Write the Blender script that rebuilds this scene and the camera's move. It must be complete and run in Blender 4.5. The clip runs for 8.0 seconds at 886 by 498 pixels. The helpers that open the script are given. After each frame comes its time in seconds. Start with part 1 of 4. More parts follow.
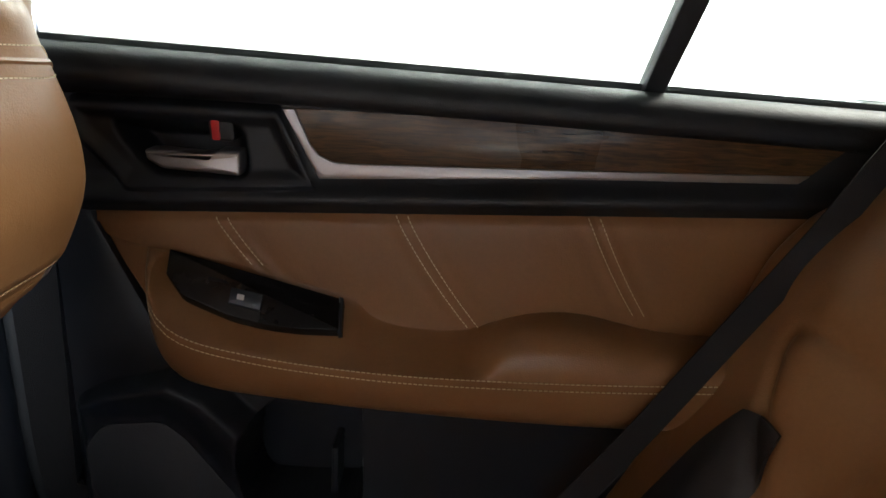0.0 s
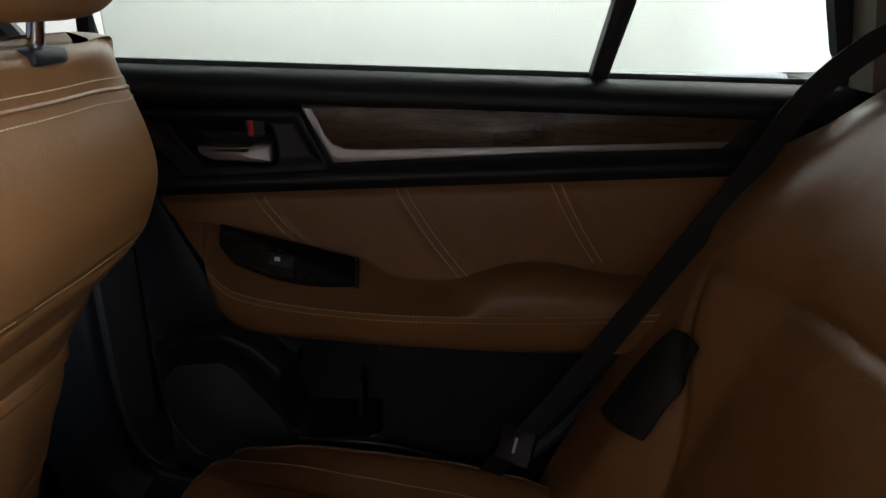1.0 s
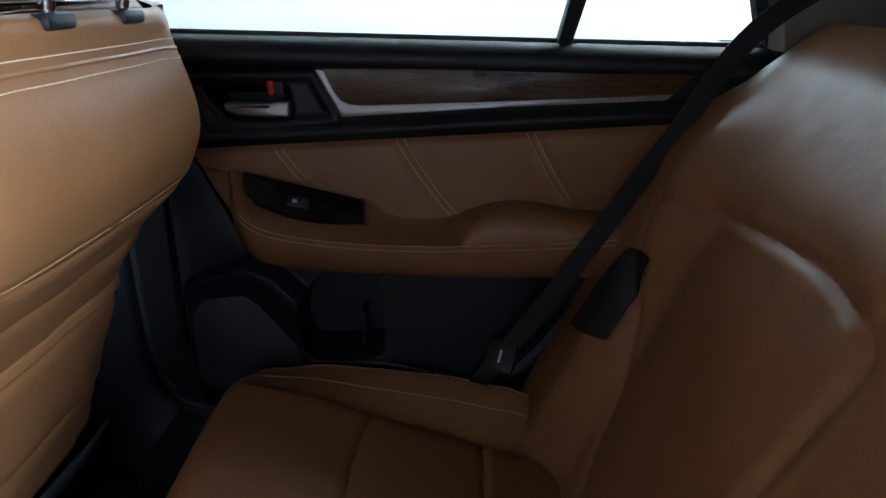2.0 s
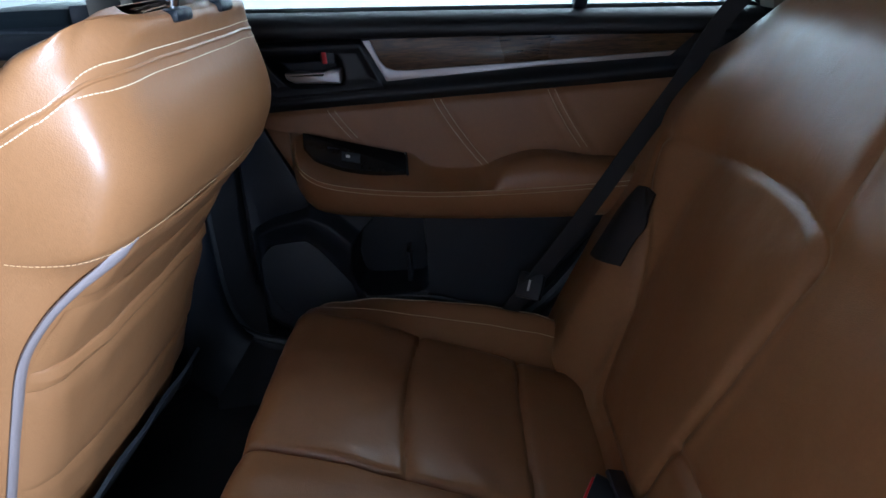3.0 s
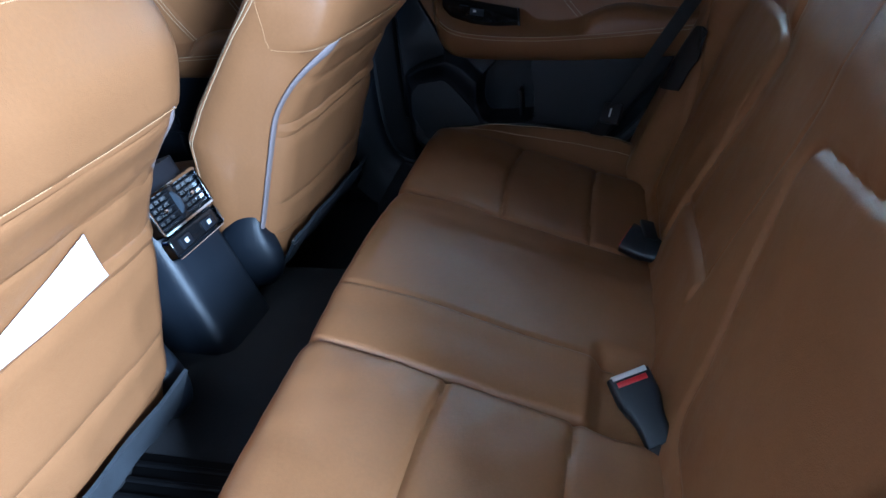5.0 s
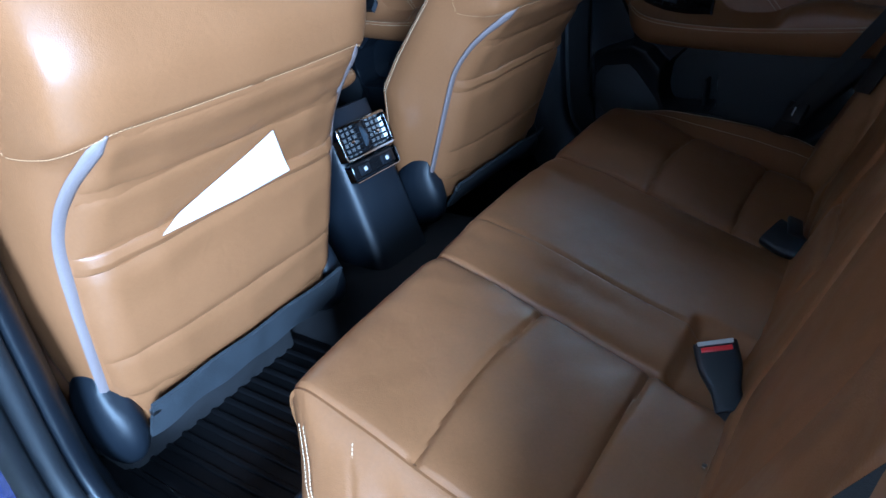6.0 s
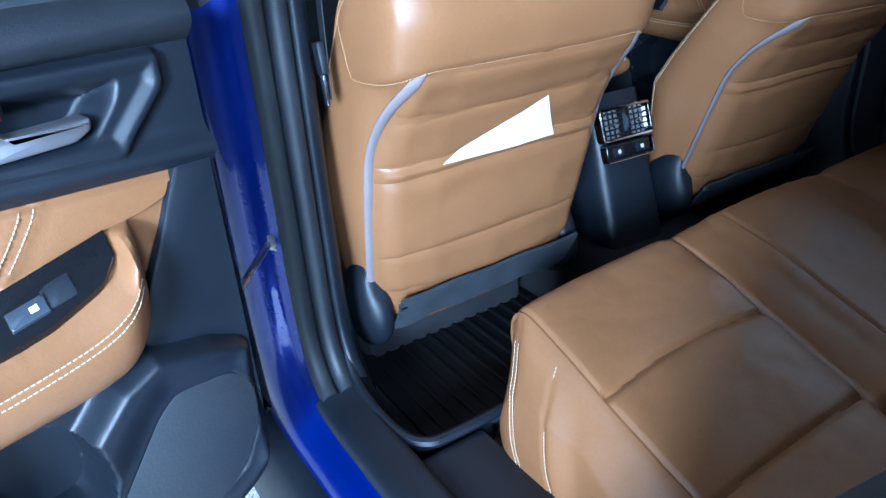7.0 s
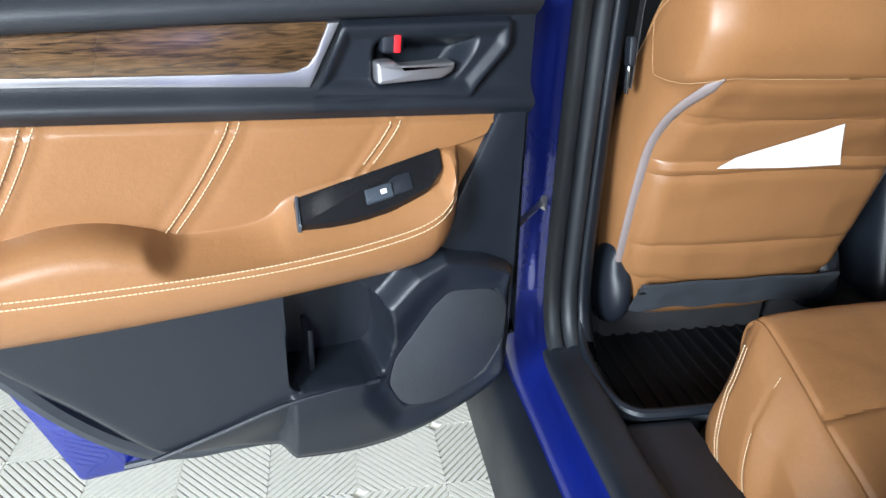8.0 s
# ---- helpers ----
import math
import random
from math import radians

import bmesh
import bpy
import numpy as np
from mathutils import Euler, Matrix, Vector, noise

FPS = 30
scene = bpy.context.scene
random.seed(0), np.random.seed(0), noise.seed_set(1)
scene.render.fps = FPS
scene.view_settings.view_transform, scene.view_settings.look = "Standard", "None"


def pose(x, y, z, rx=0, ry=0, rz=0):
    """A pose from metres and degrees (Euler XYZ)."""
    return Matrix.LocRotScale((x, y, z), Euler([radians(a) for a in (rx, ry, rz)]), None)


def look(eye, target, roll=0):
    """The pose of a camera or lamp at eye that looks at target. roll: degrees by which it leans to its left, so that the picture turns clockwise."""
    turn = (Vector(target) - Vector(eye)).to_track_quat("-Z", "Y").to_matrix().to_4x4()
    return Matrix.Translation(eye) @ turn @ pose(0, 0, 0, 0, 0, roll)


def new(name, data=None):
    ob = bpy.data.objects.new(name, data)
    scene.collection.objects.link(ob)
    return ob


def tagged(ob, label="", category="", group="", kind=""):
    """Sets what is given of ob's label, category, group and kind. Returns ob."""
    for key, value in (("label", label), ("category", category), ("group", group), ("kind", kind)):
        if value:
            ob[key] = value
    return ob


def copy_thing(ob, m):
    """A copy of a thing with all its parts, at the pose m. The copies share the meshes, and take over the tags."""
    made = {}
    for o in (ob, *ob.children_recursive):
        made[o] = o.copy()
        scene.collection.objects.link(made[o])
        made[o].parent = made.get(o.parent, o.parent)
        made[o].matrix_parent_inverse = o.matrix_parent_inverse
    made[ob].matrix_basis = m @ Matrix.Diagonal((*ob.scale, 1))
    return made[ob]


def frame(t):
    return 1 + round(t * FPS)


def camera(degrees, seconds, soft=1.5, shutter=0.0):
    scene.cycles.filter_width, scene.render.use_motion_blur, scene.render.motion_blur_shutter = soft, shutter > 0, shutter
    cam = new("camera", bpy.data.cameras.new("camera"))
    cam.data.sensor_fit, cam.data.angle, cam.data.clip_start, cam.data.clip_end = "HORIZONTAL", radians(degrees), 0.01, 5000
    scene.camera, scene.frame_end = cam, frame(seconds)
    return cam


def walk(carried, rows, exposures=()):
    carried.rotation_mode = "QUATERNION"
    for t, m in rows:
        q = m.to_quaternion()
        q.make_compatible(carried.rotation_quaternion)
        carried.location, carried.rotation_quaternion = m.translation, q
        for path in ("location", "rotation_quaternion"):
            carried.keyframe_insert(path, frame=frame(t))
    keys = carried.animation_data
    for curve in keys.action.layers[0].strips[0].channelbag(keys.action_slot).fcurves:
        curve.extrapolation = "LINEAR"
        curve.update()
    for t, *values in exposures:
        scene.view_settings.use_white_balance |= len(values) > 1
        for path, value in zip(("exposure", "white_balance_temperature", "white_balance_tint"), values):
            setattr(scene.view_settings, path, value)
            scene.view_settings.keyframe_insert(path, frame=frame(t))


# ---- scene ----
cam = camera(66.5, 8.0)
PATH = [
    (0, (0.01, 0.066, 1.135), (-0.002, 1.97, 0.522), 3.3),
    (0.5, (0.031, -0.003, 1.159), (-0.086, 1.89, 0.525), 0.8),
    (1, (0.062, -0.098, 1.179), (-0.044, 1.776, 0.488), -0.1),
    (1.2, (0.072, -0.134, 1.183), (-0.061, 1.734, 0.481), -0.2),
    (2.5, (0.009, -0.353, 1.146), (0.057, 1.514, 0.431), -0.2),
    (3, (0.007, -0.435, 1.187), (-0.067, 1.393, 0.379), -2.8),
    (3.5, (0.024, -0.547, 1.198), (-0.15, 1.212, 0.261), -3.6),
    (4, (0.03, -0.653, 1.215), (-0.255, 1.054, 0.213), -4.6),
    (5.3, (0.187, -0.949, 1.17), (-0.413, 0.683, 0.181), -7.6),
    (5.5, (0.224, -0.966, 1.169), (-0.471, 0.628, 0.181), -7.7),
    (6, (0.306, -0.999, 1.156), (-0.736, 0.423, 0.211), -6.4),
    (6.5, (0.35, -1.041, 1.156), (-0.895, 0.201, 0.203), -5.3),
    (7, (0.401, -1.113, 1.157), (-1.112, -0.163, 0.257), -3.4),
    (7.5, (0.479, -1.167, 1.147), (-1.197, -0.545, 0.252), 0.7),
    (8, (0.53, -1.206, 1.158), (-1.239, -0.886, 0.281), 1.8),
]
EXPOSURES = [(0.0, -0.60, 6400, 10), (0.5, -1.4, 6400, 10), (1.0, -2.05, 6400, 10), (1.2, -2.05, 6200, 10), (2.5, -1.25, 5000, 9), (4.0, -1.2, 4800, 7), (5.5, -1.6, 4300, 4), (6.5, -2.05, 4200, 3), (7.0, -2.1, 4400, 4), (8.0, -2.4, 6000, 8)]
walk(cam, [(t, look(eye, target, roll)) for t, eye, target, roll in PATH], EXPOSURES)

# ---- light ----
world = bpy.data.worlds.new("world")
scene.world = world
world.use_nodes = True
world.node_tree.nodes["Background"].inputs[0].default_value = (0.9, 0.95, 1.0, 1)
world.node_tree.nodes["Background"].inputs[1].default_value = 0.012


def added_strip(x, y, sx, sy, watts, z=2.95, tilt=0.0):
    """An added strip light, itself unseen; tilt turns its face towards +y (plus) or -y (minus)."""
    data = bpy.data.lights.new("added_strip_light", "AREA")
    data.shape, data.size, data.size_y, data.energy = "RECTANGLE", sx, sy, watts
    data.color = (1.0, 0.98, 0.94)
    ob = new("added_strip_light", data)
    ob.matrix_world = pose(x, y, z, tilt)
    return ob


added_strip(0.3, -2.1, 1.2, 0.4, 30, tilt=10)
# added wall washer, unseen, turned from the car to whiten the east wall
added_strip(0.1, 1.7, 4.0, 0.4, 780, tilt=68)
# added unseen fill off the rear right corner, shining in over the closed door
data = bpy.data.lights.new("corner_fill", "AREA")
data.shape, data.size, data.size_y, data.energy, data.color = "RECTANGLE", 0.9, 0.4, 90, (1.0, 0.98, 0.86)
new("corner_fill", data).matrix_world = look((1.9, 2.2, 2.85), (-0.30, 0.40, 1.0))
# key lamp, added and itself unseen, off the car's rear left corner
data = bpy.data.lights.new("rear_left_key", "AREA")
data.shape, data.size, data.size_y, data.energy, data.color = "RECTANGLE", 0.5, 0.4, 350, (0.92, 0.97, 1.0)
new("rear_left_key", data).matrix_world = look((2.4, -1.75, 2.05), (-0.45, -0.55, 0.75))
# added lamp near the west wall, behind and beside the camera; its source is unseen
data = bpy.data.lights.new("west_side_key", "AREA")
data.shape, data.size, data.size_y, data.energy, data.color = "RECTANGLE", 0.7, 0.8, 1550, (0.92, 0.97, 1.0)
new("west_side_key", data).matrix_world = look((2.10, -2.95, 1.50), (-0.40, -0.1, 0.80))


# ---- materials ----
def material(name, colour, rough=0.5, metal=0.0, vary=0.12, scale=6.0, bump=0.0, grain=400.0, coat=0.0, coat_rough=0.05, spec=0.5, rough_vary=0.08, voronoi=False):
    """A principled material with colour drift at two scales, a fine relief and uneven gloss."""
    m = bpy.data.materials.new(name)
    m.use_nodes = True
    nt = m.node_tree
    b = nt.nodes["Principled BSDF"]
    co = nt.nodes.new("ShaderNodeTexCoord")
    n1 = nt.nodes.new("ShaderNodeTexNoise")
    n1.inputs["Scale"].default_value, n1.inputs["Detail"].default_value = scale, 4
    n2 = nt.nodes.new("ShaderNodeTexNoise")
    n2.inputs["Scale"].default_value, n2.inputs["Detail"].default_value = grain * 0.35, 3
    nt.links.new(co.outputs["Object"], n1.inputs["Vector"])
    nt.links.new(co.outputs["Object"], n2.inputs["Vector"])
    add = nt.nodes.new("ShaderNodeMath")
    add.operation = "MULTIPLY_ADD"
    nt.links.new(n2.outputs["Fac"], add.inputs[0])
    add.inputs[1].default_value = 0.5
    nt.links.new(n1.outputs["Fac"], add.inputs[2])
    ramp = nt.nodes.new("ShaderNodeMapRange")
    ramp.inputs["From Min"].default_value, ramp.inputs["From Max"].default_value = 0.45, 1.05
    ramp.inputs["To Min"].default_value, ramp.inputs["To Max"].default_value = 1 - vary, 1 + vary
    nt.links.new(add.outputs[0], ramp.inputs["Value"])
    mul = nt.nodes.new("ShaderNodeVectorMath")
    mul.operation = "SCALE"
    mul.inputs[0].default_value = colour
    nt.links.new(ramp.outputs[0], mul.inputs["Scale"])
    nt.links.new(mul.outputs[0], b.inputs["Base Color"])
    rr = nt.nodes.new("ShaderNodeMapRange")
    rr.inputs["From Min"].default_value, rr.inputs["From Max"].default_value = 0.3, 0.7
    rr.inputs["To Min"].default_value, rr.inputs["To Max"].default_value = max(0.02, rough - rough_vary), rough + rough_vary
    nt.links.new(n1.outputs["Fac"], rr.inputs["Value"])
    nt.links.new(rr.outputs[0], b.inputs["Roughness"])
    b.inputs["Metallic"].default_value = metal
    b.inputs["Coat Weight"].default_value, b.inputs["Coat Roughness"].default_value = coat, coat_rough
    b.inputs["Specular IOR Level"].default_value = spec
    if bump:
        if voronoi:
            tex = nt.nodes.new("ShaderNodeTexVoronoi")
            tex.inputs["Scale"].default_value = grain
            out = tex.outputs["Distance"]
        else:
            tex = nt.nodes.new("ShaderNodeTexNoise")
            tex.inputs["Scale"].default_value, tex.inputs["Detail"].default_value = grain, 3
            out = tex.outputs["Fac"]
        nt.links.new(co.outputs["Object"], tex.inputs["Vector"])
        bp = nt.nodes.new("ShaderNodeBump")
        bp.inputs["Strength"].default_value, bp.inputs["Distance"].default_value = bump, 0.001
        nt.links.new(out, bp.inputs["Height"])
        nt.links.new(bp.outputs[0], b.inputs["Normal"])
    return m


LEATHER = material("tan_leather", (0.230, 0.108, 0.042), 0.38, spec=0.46, vary=0.10, scale=5, bump=0.13, grain=650, voronoi=True)
def creased(m, scale=38.0, strength=0.13, distance=0.005):
    """Adds soft creases under a material's fine grain."""
    nt = m.node_tree
    fine = next(n for n in nt.nodes if n.bl_idname == "ShaderNodeBump")
    co = next(n for n in nt.nodes if n.bl_idname == "ShaderNodeTexCoord")
    tex = nt.nodes.new("ShaderNodeTexNoise")
    tex.inputs["Scale"].default_value, tex.inputs["Detail"].default_value, tex.inputs["Distortion"].default_value = scale, 5, 0.6
    nt.links.new(co.outputs["Object"], tex.inputs["Vector"])
    big = nt.nodes.new("ShaderNodeBump")
    big.inputs["Strength"].default_value, big.inputs["Distance"].default_value = strength, distance
    nt.links.new(tex.outputs["Fac"], big.inputs["Height"])
    nt.links.new(big.outputs[0], fine.inputs["Normal"])


creased(LEATHER)
PLASTIC = material("dark_plastic", (0.0085, 0.0108, 0.0155), 0.42, vary=0.15, bump=0.3, grain=900, spec=0.4)
SOFT = material("soft_dark_plastic", (0.0095, 0.011, 0.0145), 0.50, vary=0.15, bump=0.35, grain=700)
GLOSS = material("gloss_black", (0.008, 0.008, 0.009), 0.13, vary=0.05, spec=0.3)
CHROME = material("chrome", (0.80, 0.83, 0.87), 0.12, 1.0, vary=0.03, rough_vary=0.03)
VENT = material("bright_chrome", (0.62, 0.65, 0.68), 0.10, 1.0, vary=0.04)
KEY = material("satin_key", (0.055, 0.066, 0.082), 0.24, 0.3, vary=0.05)
SATIN = material("satin_metal", (0.44, 0.43, 0.45), 0.36, 0.85, vary=0.05)
PAINT = material("blue_paint", (0.007, 0.017, 0.20), 0.30, 0.5, vary=0.15, scale=3, coat=1.0, coat_rough=0.03)
RUBBER = material("rubber", (0.020, 0.023, 0.028), 0.55, vary=0.2, bump=0.3, grain=300)
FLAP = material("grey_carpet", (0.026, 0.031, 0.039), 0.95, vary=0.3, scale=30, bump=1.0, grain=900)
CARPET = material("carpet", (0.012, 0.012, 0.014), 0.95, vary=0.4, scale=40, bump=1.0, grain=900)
MAT = material("rubber_mat", (0.006, 0.006, 0.007), 0.5, vary=0.25, bump=0.4, grain=250, spec=0.25)
THREAD = material("cream_thread", (0.62, 0.50, 0.33), 0.7, vary=0.15, grain=900)
SEAM_THREAD = material("tan_thread", (0.44, 0.27, 0.13), 0.7, vary=0.15, grain=900)
PIPING = material("grey_piping", (0.195, 0.158, 0.152), 0.55, vary=0.12, bump=0.5, grain=900)
RED = material("red_plastic", (0.55, 0.015, 0.02), 0.35, vary=0.08)
PAPER = material("white_paper", (0.82, 0.82, 0.82), 0.7, vary=0.03)
WHITE = material("white_wall_paint", (0.80, 0.81, 0.79), 0.7, vary=0.04, scale=1.2, bump=0.1, grain=120)
# for walls and ceiling out of view, kept dark to cut bounced light
UNSEENWALL = material("unseen_wall_dim", (0.075, 0.075, 0.08), 0.8, vary=0.06, scale=1.2, bump=0.1, grain=120)
BEIGE = material("beige_trim_fabric", (0.21, 0.195, 0.165), 0.85, vary=0.08, bump=0.5, grain=900)
TILE = material("floor_tile_plastic", (0.70, 0.67, 0.59), 0.5, vary=0.10, scale=2, bump=0.2, grain=200)
STEEL = material("zinc_steel", (0.45, 0.45, 0.46), 0.3, 1.0, vary=0.15, scale=30)
GREYLABEL = material("pale_mark", (0.6, 0.6, 0.6), 0.5, vary=0.05)
WEBBING = material("belt_webbing", (0.010, 0.010, 0.012), 0.6, vary=0.2, bump=0.6, grain=1200)


def wood_material():
    m = material("dark_wood", (0.1, 0.06, 0.03), 0.32, coat=0.3, coat_rough=0.15)
    nt = m.node_tree
    b = nt.nodes["Principled BSDF"]
    co = nt.nodes.new("ShaderNodeTexCoord")
    mp = nt.nodes.new("ShaderNodeMapping")
    mp.inputs["Scale"].default_value = (16, 190, 190)
    w = nt.nodes.new("ShaderNodeTexNoise")
    w.inputs["Scale"].default_value, w.inputs["Detail"].default_value, w.inputs["Distortion"].default_value = 1.6, 6, 1.2
    nt.links.new(co.outputs["Object"], mp.inputs["Vector"])
    nt.links.new(mp.outputs[0], w.inputs["Vector"])
    r = nt.nodes.new("ShaderNodeValToRGB")
    r.color_ramp.elements[0].position, r.color_ramp.elements[0].color = 0.34, (0.020, 0.011, 0.005, 1)
    r.color_ramp.elements[1].position, r.color_ramp.elements[1].color = 0.68, (0.115, 0.062, 0.026, 1)
    nt.links.new(w.outputs["Fac"], r.inputs[0])
    nt.links.new(r.outputs[0], b.inputs["Base Color"])
    return m


WOOD = wood_material()


def glass_material():
    m = bpy.data.materials.new("tinted_window_glass")
    m.use_nodes = True
    nt = m.node_tree
    nt.nodes.remove(nt.nodes["Principled BSDF"])
    clear, gloss, mix, fres = (nt.nodes.new("ShaderNode" + n) for n in ("BsdfTransparent", "BsdfGlossy", "MixShader", "Fresnel"))
    clear.inputs[0].default_value = (0.80, 0.84, 0.82, 1)
    gloss.inputs["Roughness"].default_value = 0.01
    fres.inputs[0].default_value = 1.35
    nt.links.new(fres.outputs[0], mix.inputs[0])
    nt.links.new(clear.outputs[0], mix.inputs[1])
    nt.links.new(gloss.outputs[0], mix.inputs[2])
    nt.links.new(mix.outputs[0], nt.nodes["Material Output"].inputs[0])
    return m


GLASS = glass_material()


# ---- building helpers ----
def smooth(a, b, x):
    t = min(1.0, max(0.0, (x - a) / (b - a)))
    return t * t * (3 - 2 * t)


def lerp_table(table, x):
    """Piecewise smooth reading of a short table of (x, value)."""
    if x <= table[0][0]:
        return table[0][1]
    for (a, va), (b, vb) in zip(table, table[1:]):
        if x <= b:
            return va + (vb - va) * (x - a) / (b - a)
    return table[-1][1]


def spline(points, n):
    """n + 1 points of a smooth curve through a few control points."""
    pts = [Vector(p) for p in points]
    pts = [pts[0] * 2 - pts[1]] + pts + [pts[-1] * 2 - pts[-2]]
    segs = len(pts) - 3
    out = []
    for i in range(n + 1):
        f = i / n * segs
        k = min(segs - 1, int(f))
        t = f - k
        a, b, c, d = pts[k:k + 4]
        out.append(0.5 * (2 * b + (c - a) * t + (2 * a - 5 * b + 4 * c - d) * t * t + (3 * b - a - 3 * c + d) * t ** 3))
    return out


def part(name, bm, mat, parent=None, label="", soft=True, kind=""):
    me = bpy.data.meshes.new(name)
    bmesh.ops.recalc_face_normals(bm, faces=bm.faces)
    bm.to_mesh(me)
    bm.free()
    me.materials.append(mat)
    if soft:
        for p in me.polygons:
            p.use_smooth = True
        me.set_sharp_from_angle(angle=radians(38))
    ob = new(name, me)
    if parent:
        ob.parent = parent
    return tagged(ob, label=label, kind=kind)


def empty(name, m, label, category, group="", kind=""):
    ob = new(name)
    ob.empty_display_size = 0.05
    ob.matrix_world = m
    return tagged(ob, label, category, group, kind)


def grid(nu, nv, fn, thick=0.0, close=False):
    """A sheet of nu by nv cells through fn(u, v), u and v from 0 to 1; thick makes it a slab, close joins v's ends."""
    bm = bmesh.new()
    cols = nv if close else nv + 1
    rows = [[bm.verts.new(fn(i / nu, j / nv)) for j in range(cols)] for i in range(nu + 1)]
    for i in range(nu):
        for j in range(nv):
            k = (j + 1) % cols
            bm.faces.new((rows[i][j], rows[i + 1][j], rows[i + 1][k], rows[i][k]))
    if thick:
        bmesh.ops.recalc_face_normals(bm, faces=bm.faces)
        bmesh.ops.solidify(bm, geom=bm.faces[:], thickness=thick)
    if close:
        for row in (rows[0], rows[-1]):
            bm.faces.new(row)
    return bm


def box(x0, x1, y0, y1, z0, z1, bevel=0.0, seg=2):
    bm = bmesh.new()
    bmesh.ops.create_cube(bm, size=1)
    for v in bm.verts:
        v.co = ((x0 + x1) / 2 + v.co.x * (x1 - x0), (y0 + y1) / 2 + v.co.y * (y1 - y0), (z0 + z1) / 2 + v.co.z * (z1 - z0))
    if bevel:
        bmesh.ops.bevel(bm, geom=bm.edges[:], offset=bevel, segments=seg, affect="EDGES", profile=0.5)
    return bm


def turned(bm, m):
    bm.transform(m)
    return bm


def joined(*bms):
    out = bmesh.new()
    for b in bms:
        me = bpy.data.meshes.new("join")
        b.to_mesh(me)
        out.from_mesh(me)
        bpy.data.meshes.remove(me)
        b.free()
    return out


def prism(outline, d0, d1, place, bevel=0.0, seg=2):
    """A plate: an outline of (a, b) swept from depth d0 to d1; place(a, b, d) gives the point."""
    bm = bmesh.new()
    lo = [bm.verts.new(place(a, b, d0)) for a, b in outline]
    hi = [bm.verts.new(place(a, b, d1)) for a, b in outline]
    n = len(outline)
    bm.faces.new(lo)
    top = bm.faces.new(hi)
    for i in range(n):
        bm.faces.new((lo[i], lo[(i + 1) % n], hi[(i + 1) % n], hi[i]))
    bmesh.ops.recalc_face_normals(bm, faces=bm.faces)
    if bevel:
        bmesh.ops.bevel(bm, geom=list(top.edges), offset=bevel, segments=seg, affect="EDGES", profile=0.5)
    return bm


def rounded(outline, r, n=4):
    """The outline with its corners rounded by r."""
    out = []
    m = len(outline)
    for i in range(m):
        p, a, b = (Vector(outline[k % m]) for k in (i, i - 1, i + 1))
        da, db = a - p, b - p
        k = min(r, da.length * 0.45, db.length * 0.45)
        s, e = p + da.normalized() * k, p + db.normalized() * k
        for j in range(n + 1):
            t = j / n
            out.append(tuple((1 - t) ** 2 * s + 2 * t * (1 - t) * p + t * t * e))
    return out


def tube(points, r, sides=8, flat=1.0, up=None, taper=0):
    """A round or flattened cord along points; taper thins its last few rings."""
    bm = bmesh.new()
    pts = [Vector(p) for p in points]
    rings = []
    for i, p in enumerate(pts):
        d = (pts[min(i + 1, len(pts) - 1)] - pts[max(i - 1, 0)]).normalized()
        ref = Vector(up) if up else (Vector((0, 0, 1)) if abs(d.z) < 0.9 else Vector((1, 0, 0)))
        a = d.cross(ref).normalized()
        b = a.cross(d).normalized()
        w = r * (1.0 if i < len(pts) - taper else (len(pts) - i) / (taper + 1))
        rings.append([bm.verts.new(p + w * (math.cos(2 * math.pi * k / sides) * a + flat * math.sin(2 * math.pi * k / sides) * b)) for k in range(sides)])
    for q, s in zip(rings, rings[1:]):
        for k in range(sides):
            bm.faces.new((q[k], q[(k + 1) % sides], s[(k + 1) % sides], s[k]))
    bm.faces.new(rings[0])
    bm.faces.new(rings[-1])
    return bm


def stitches(lines, step=0.0052, long=0.0036, r=0.0006):
    """Rows of short raised threads along lines of points."""
    bm = bmesh.new()
    for pts in lines:
        pts = [Vector(p) for p in pts]
        run = [0.0]
        for a, b in zip(pts, pts[1:]):
            run.append(run[-1] + (b - a).length)
        s, k = 0.0, 0
        while s + long < run[-1]:
            ends = []
            for q in (s, s + long):
                while k < len(run) - 2 and run[k + 1] < q:
                    k += 1
                f = (q - run[k]) / max(1e-9, run[k + 1] - run[k])
                ends.append(pts[k].lerp(pts[k + 1], f))
            d = (ends[1] - ends[0]).normalized()
            ref = Vector((0, 0, 1)) if abs(d.z) < 0.9 else Vector((1, 0, 0))
            a = d.cross(ref).normalized() * r
            b = a.cross(d).normalized() * r
            v = [bm.verts.new(e + o) for e in ends for o in (a + b, b - a, -a - b, a - b)]
            for i in range(4):
                bm.faces.new((v[i], v[(i + 1) % 4], v[4 + (i + 1) % 4], v[4 + i]))
            bm.faces.new(v[:4])
            bm.faces.new(v[4:])
            s += step
    return bm


def groove(d, w):
    return math.exp(-(d / w) ** 2)


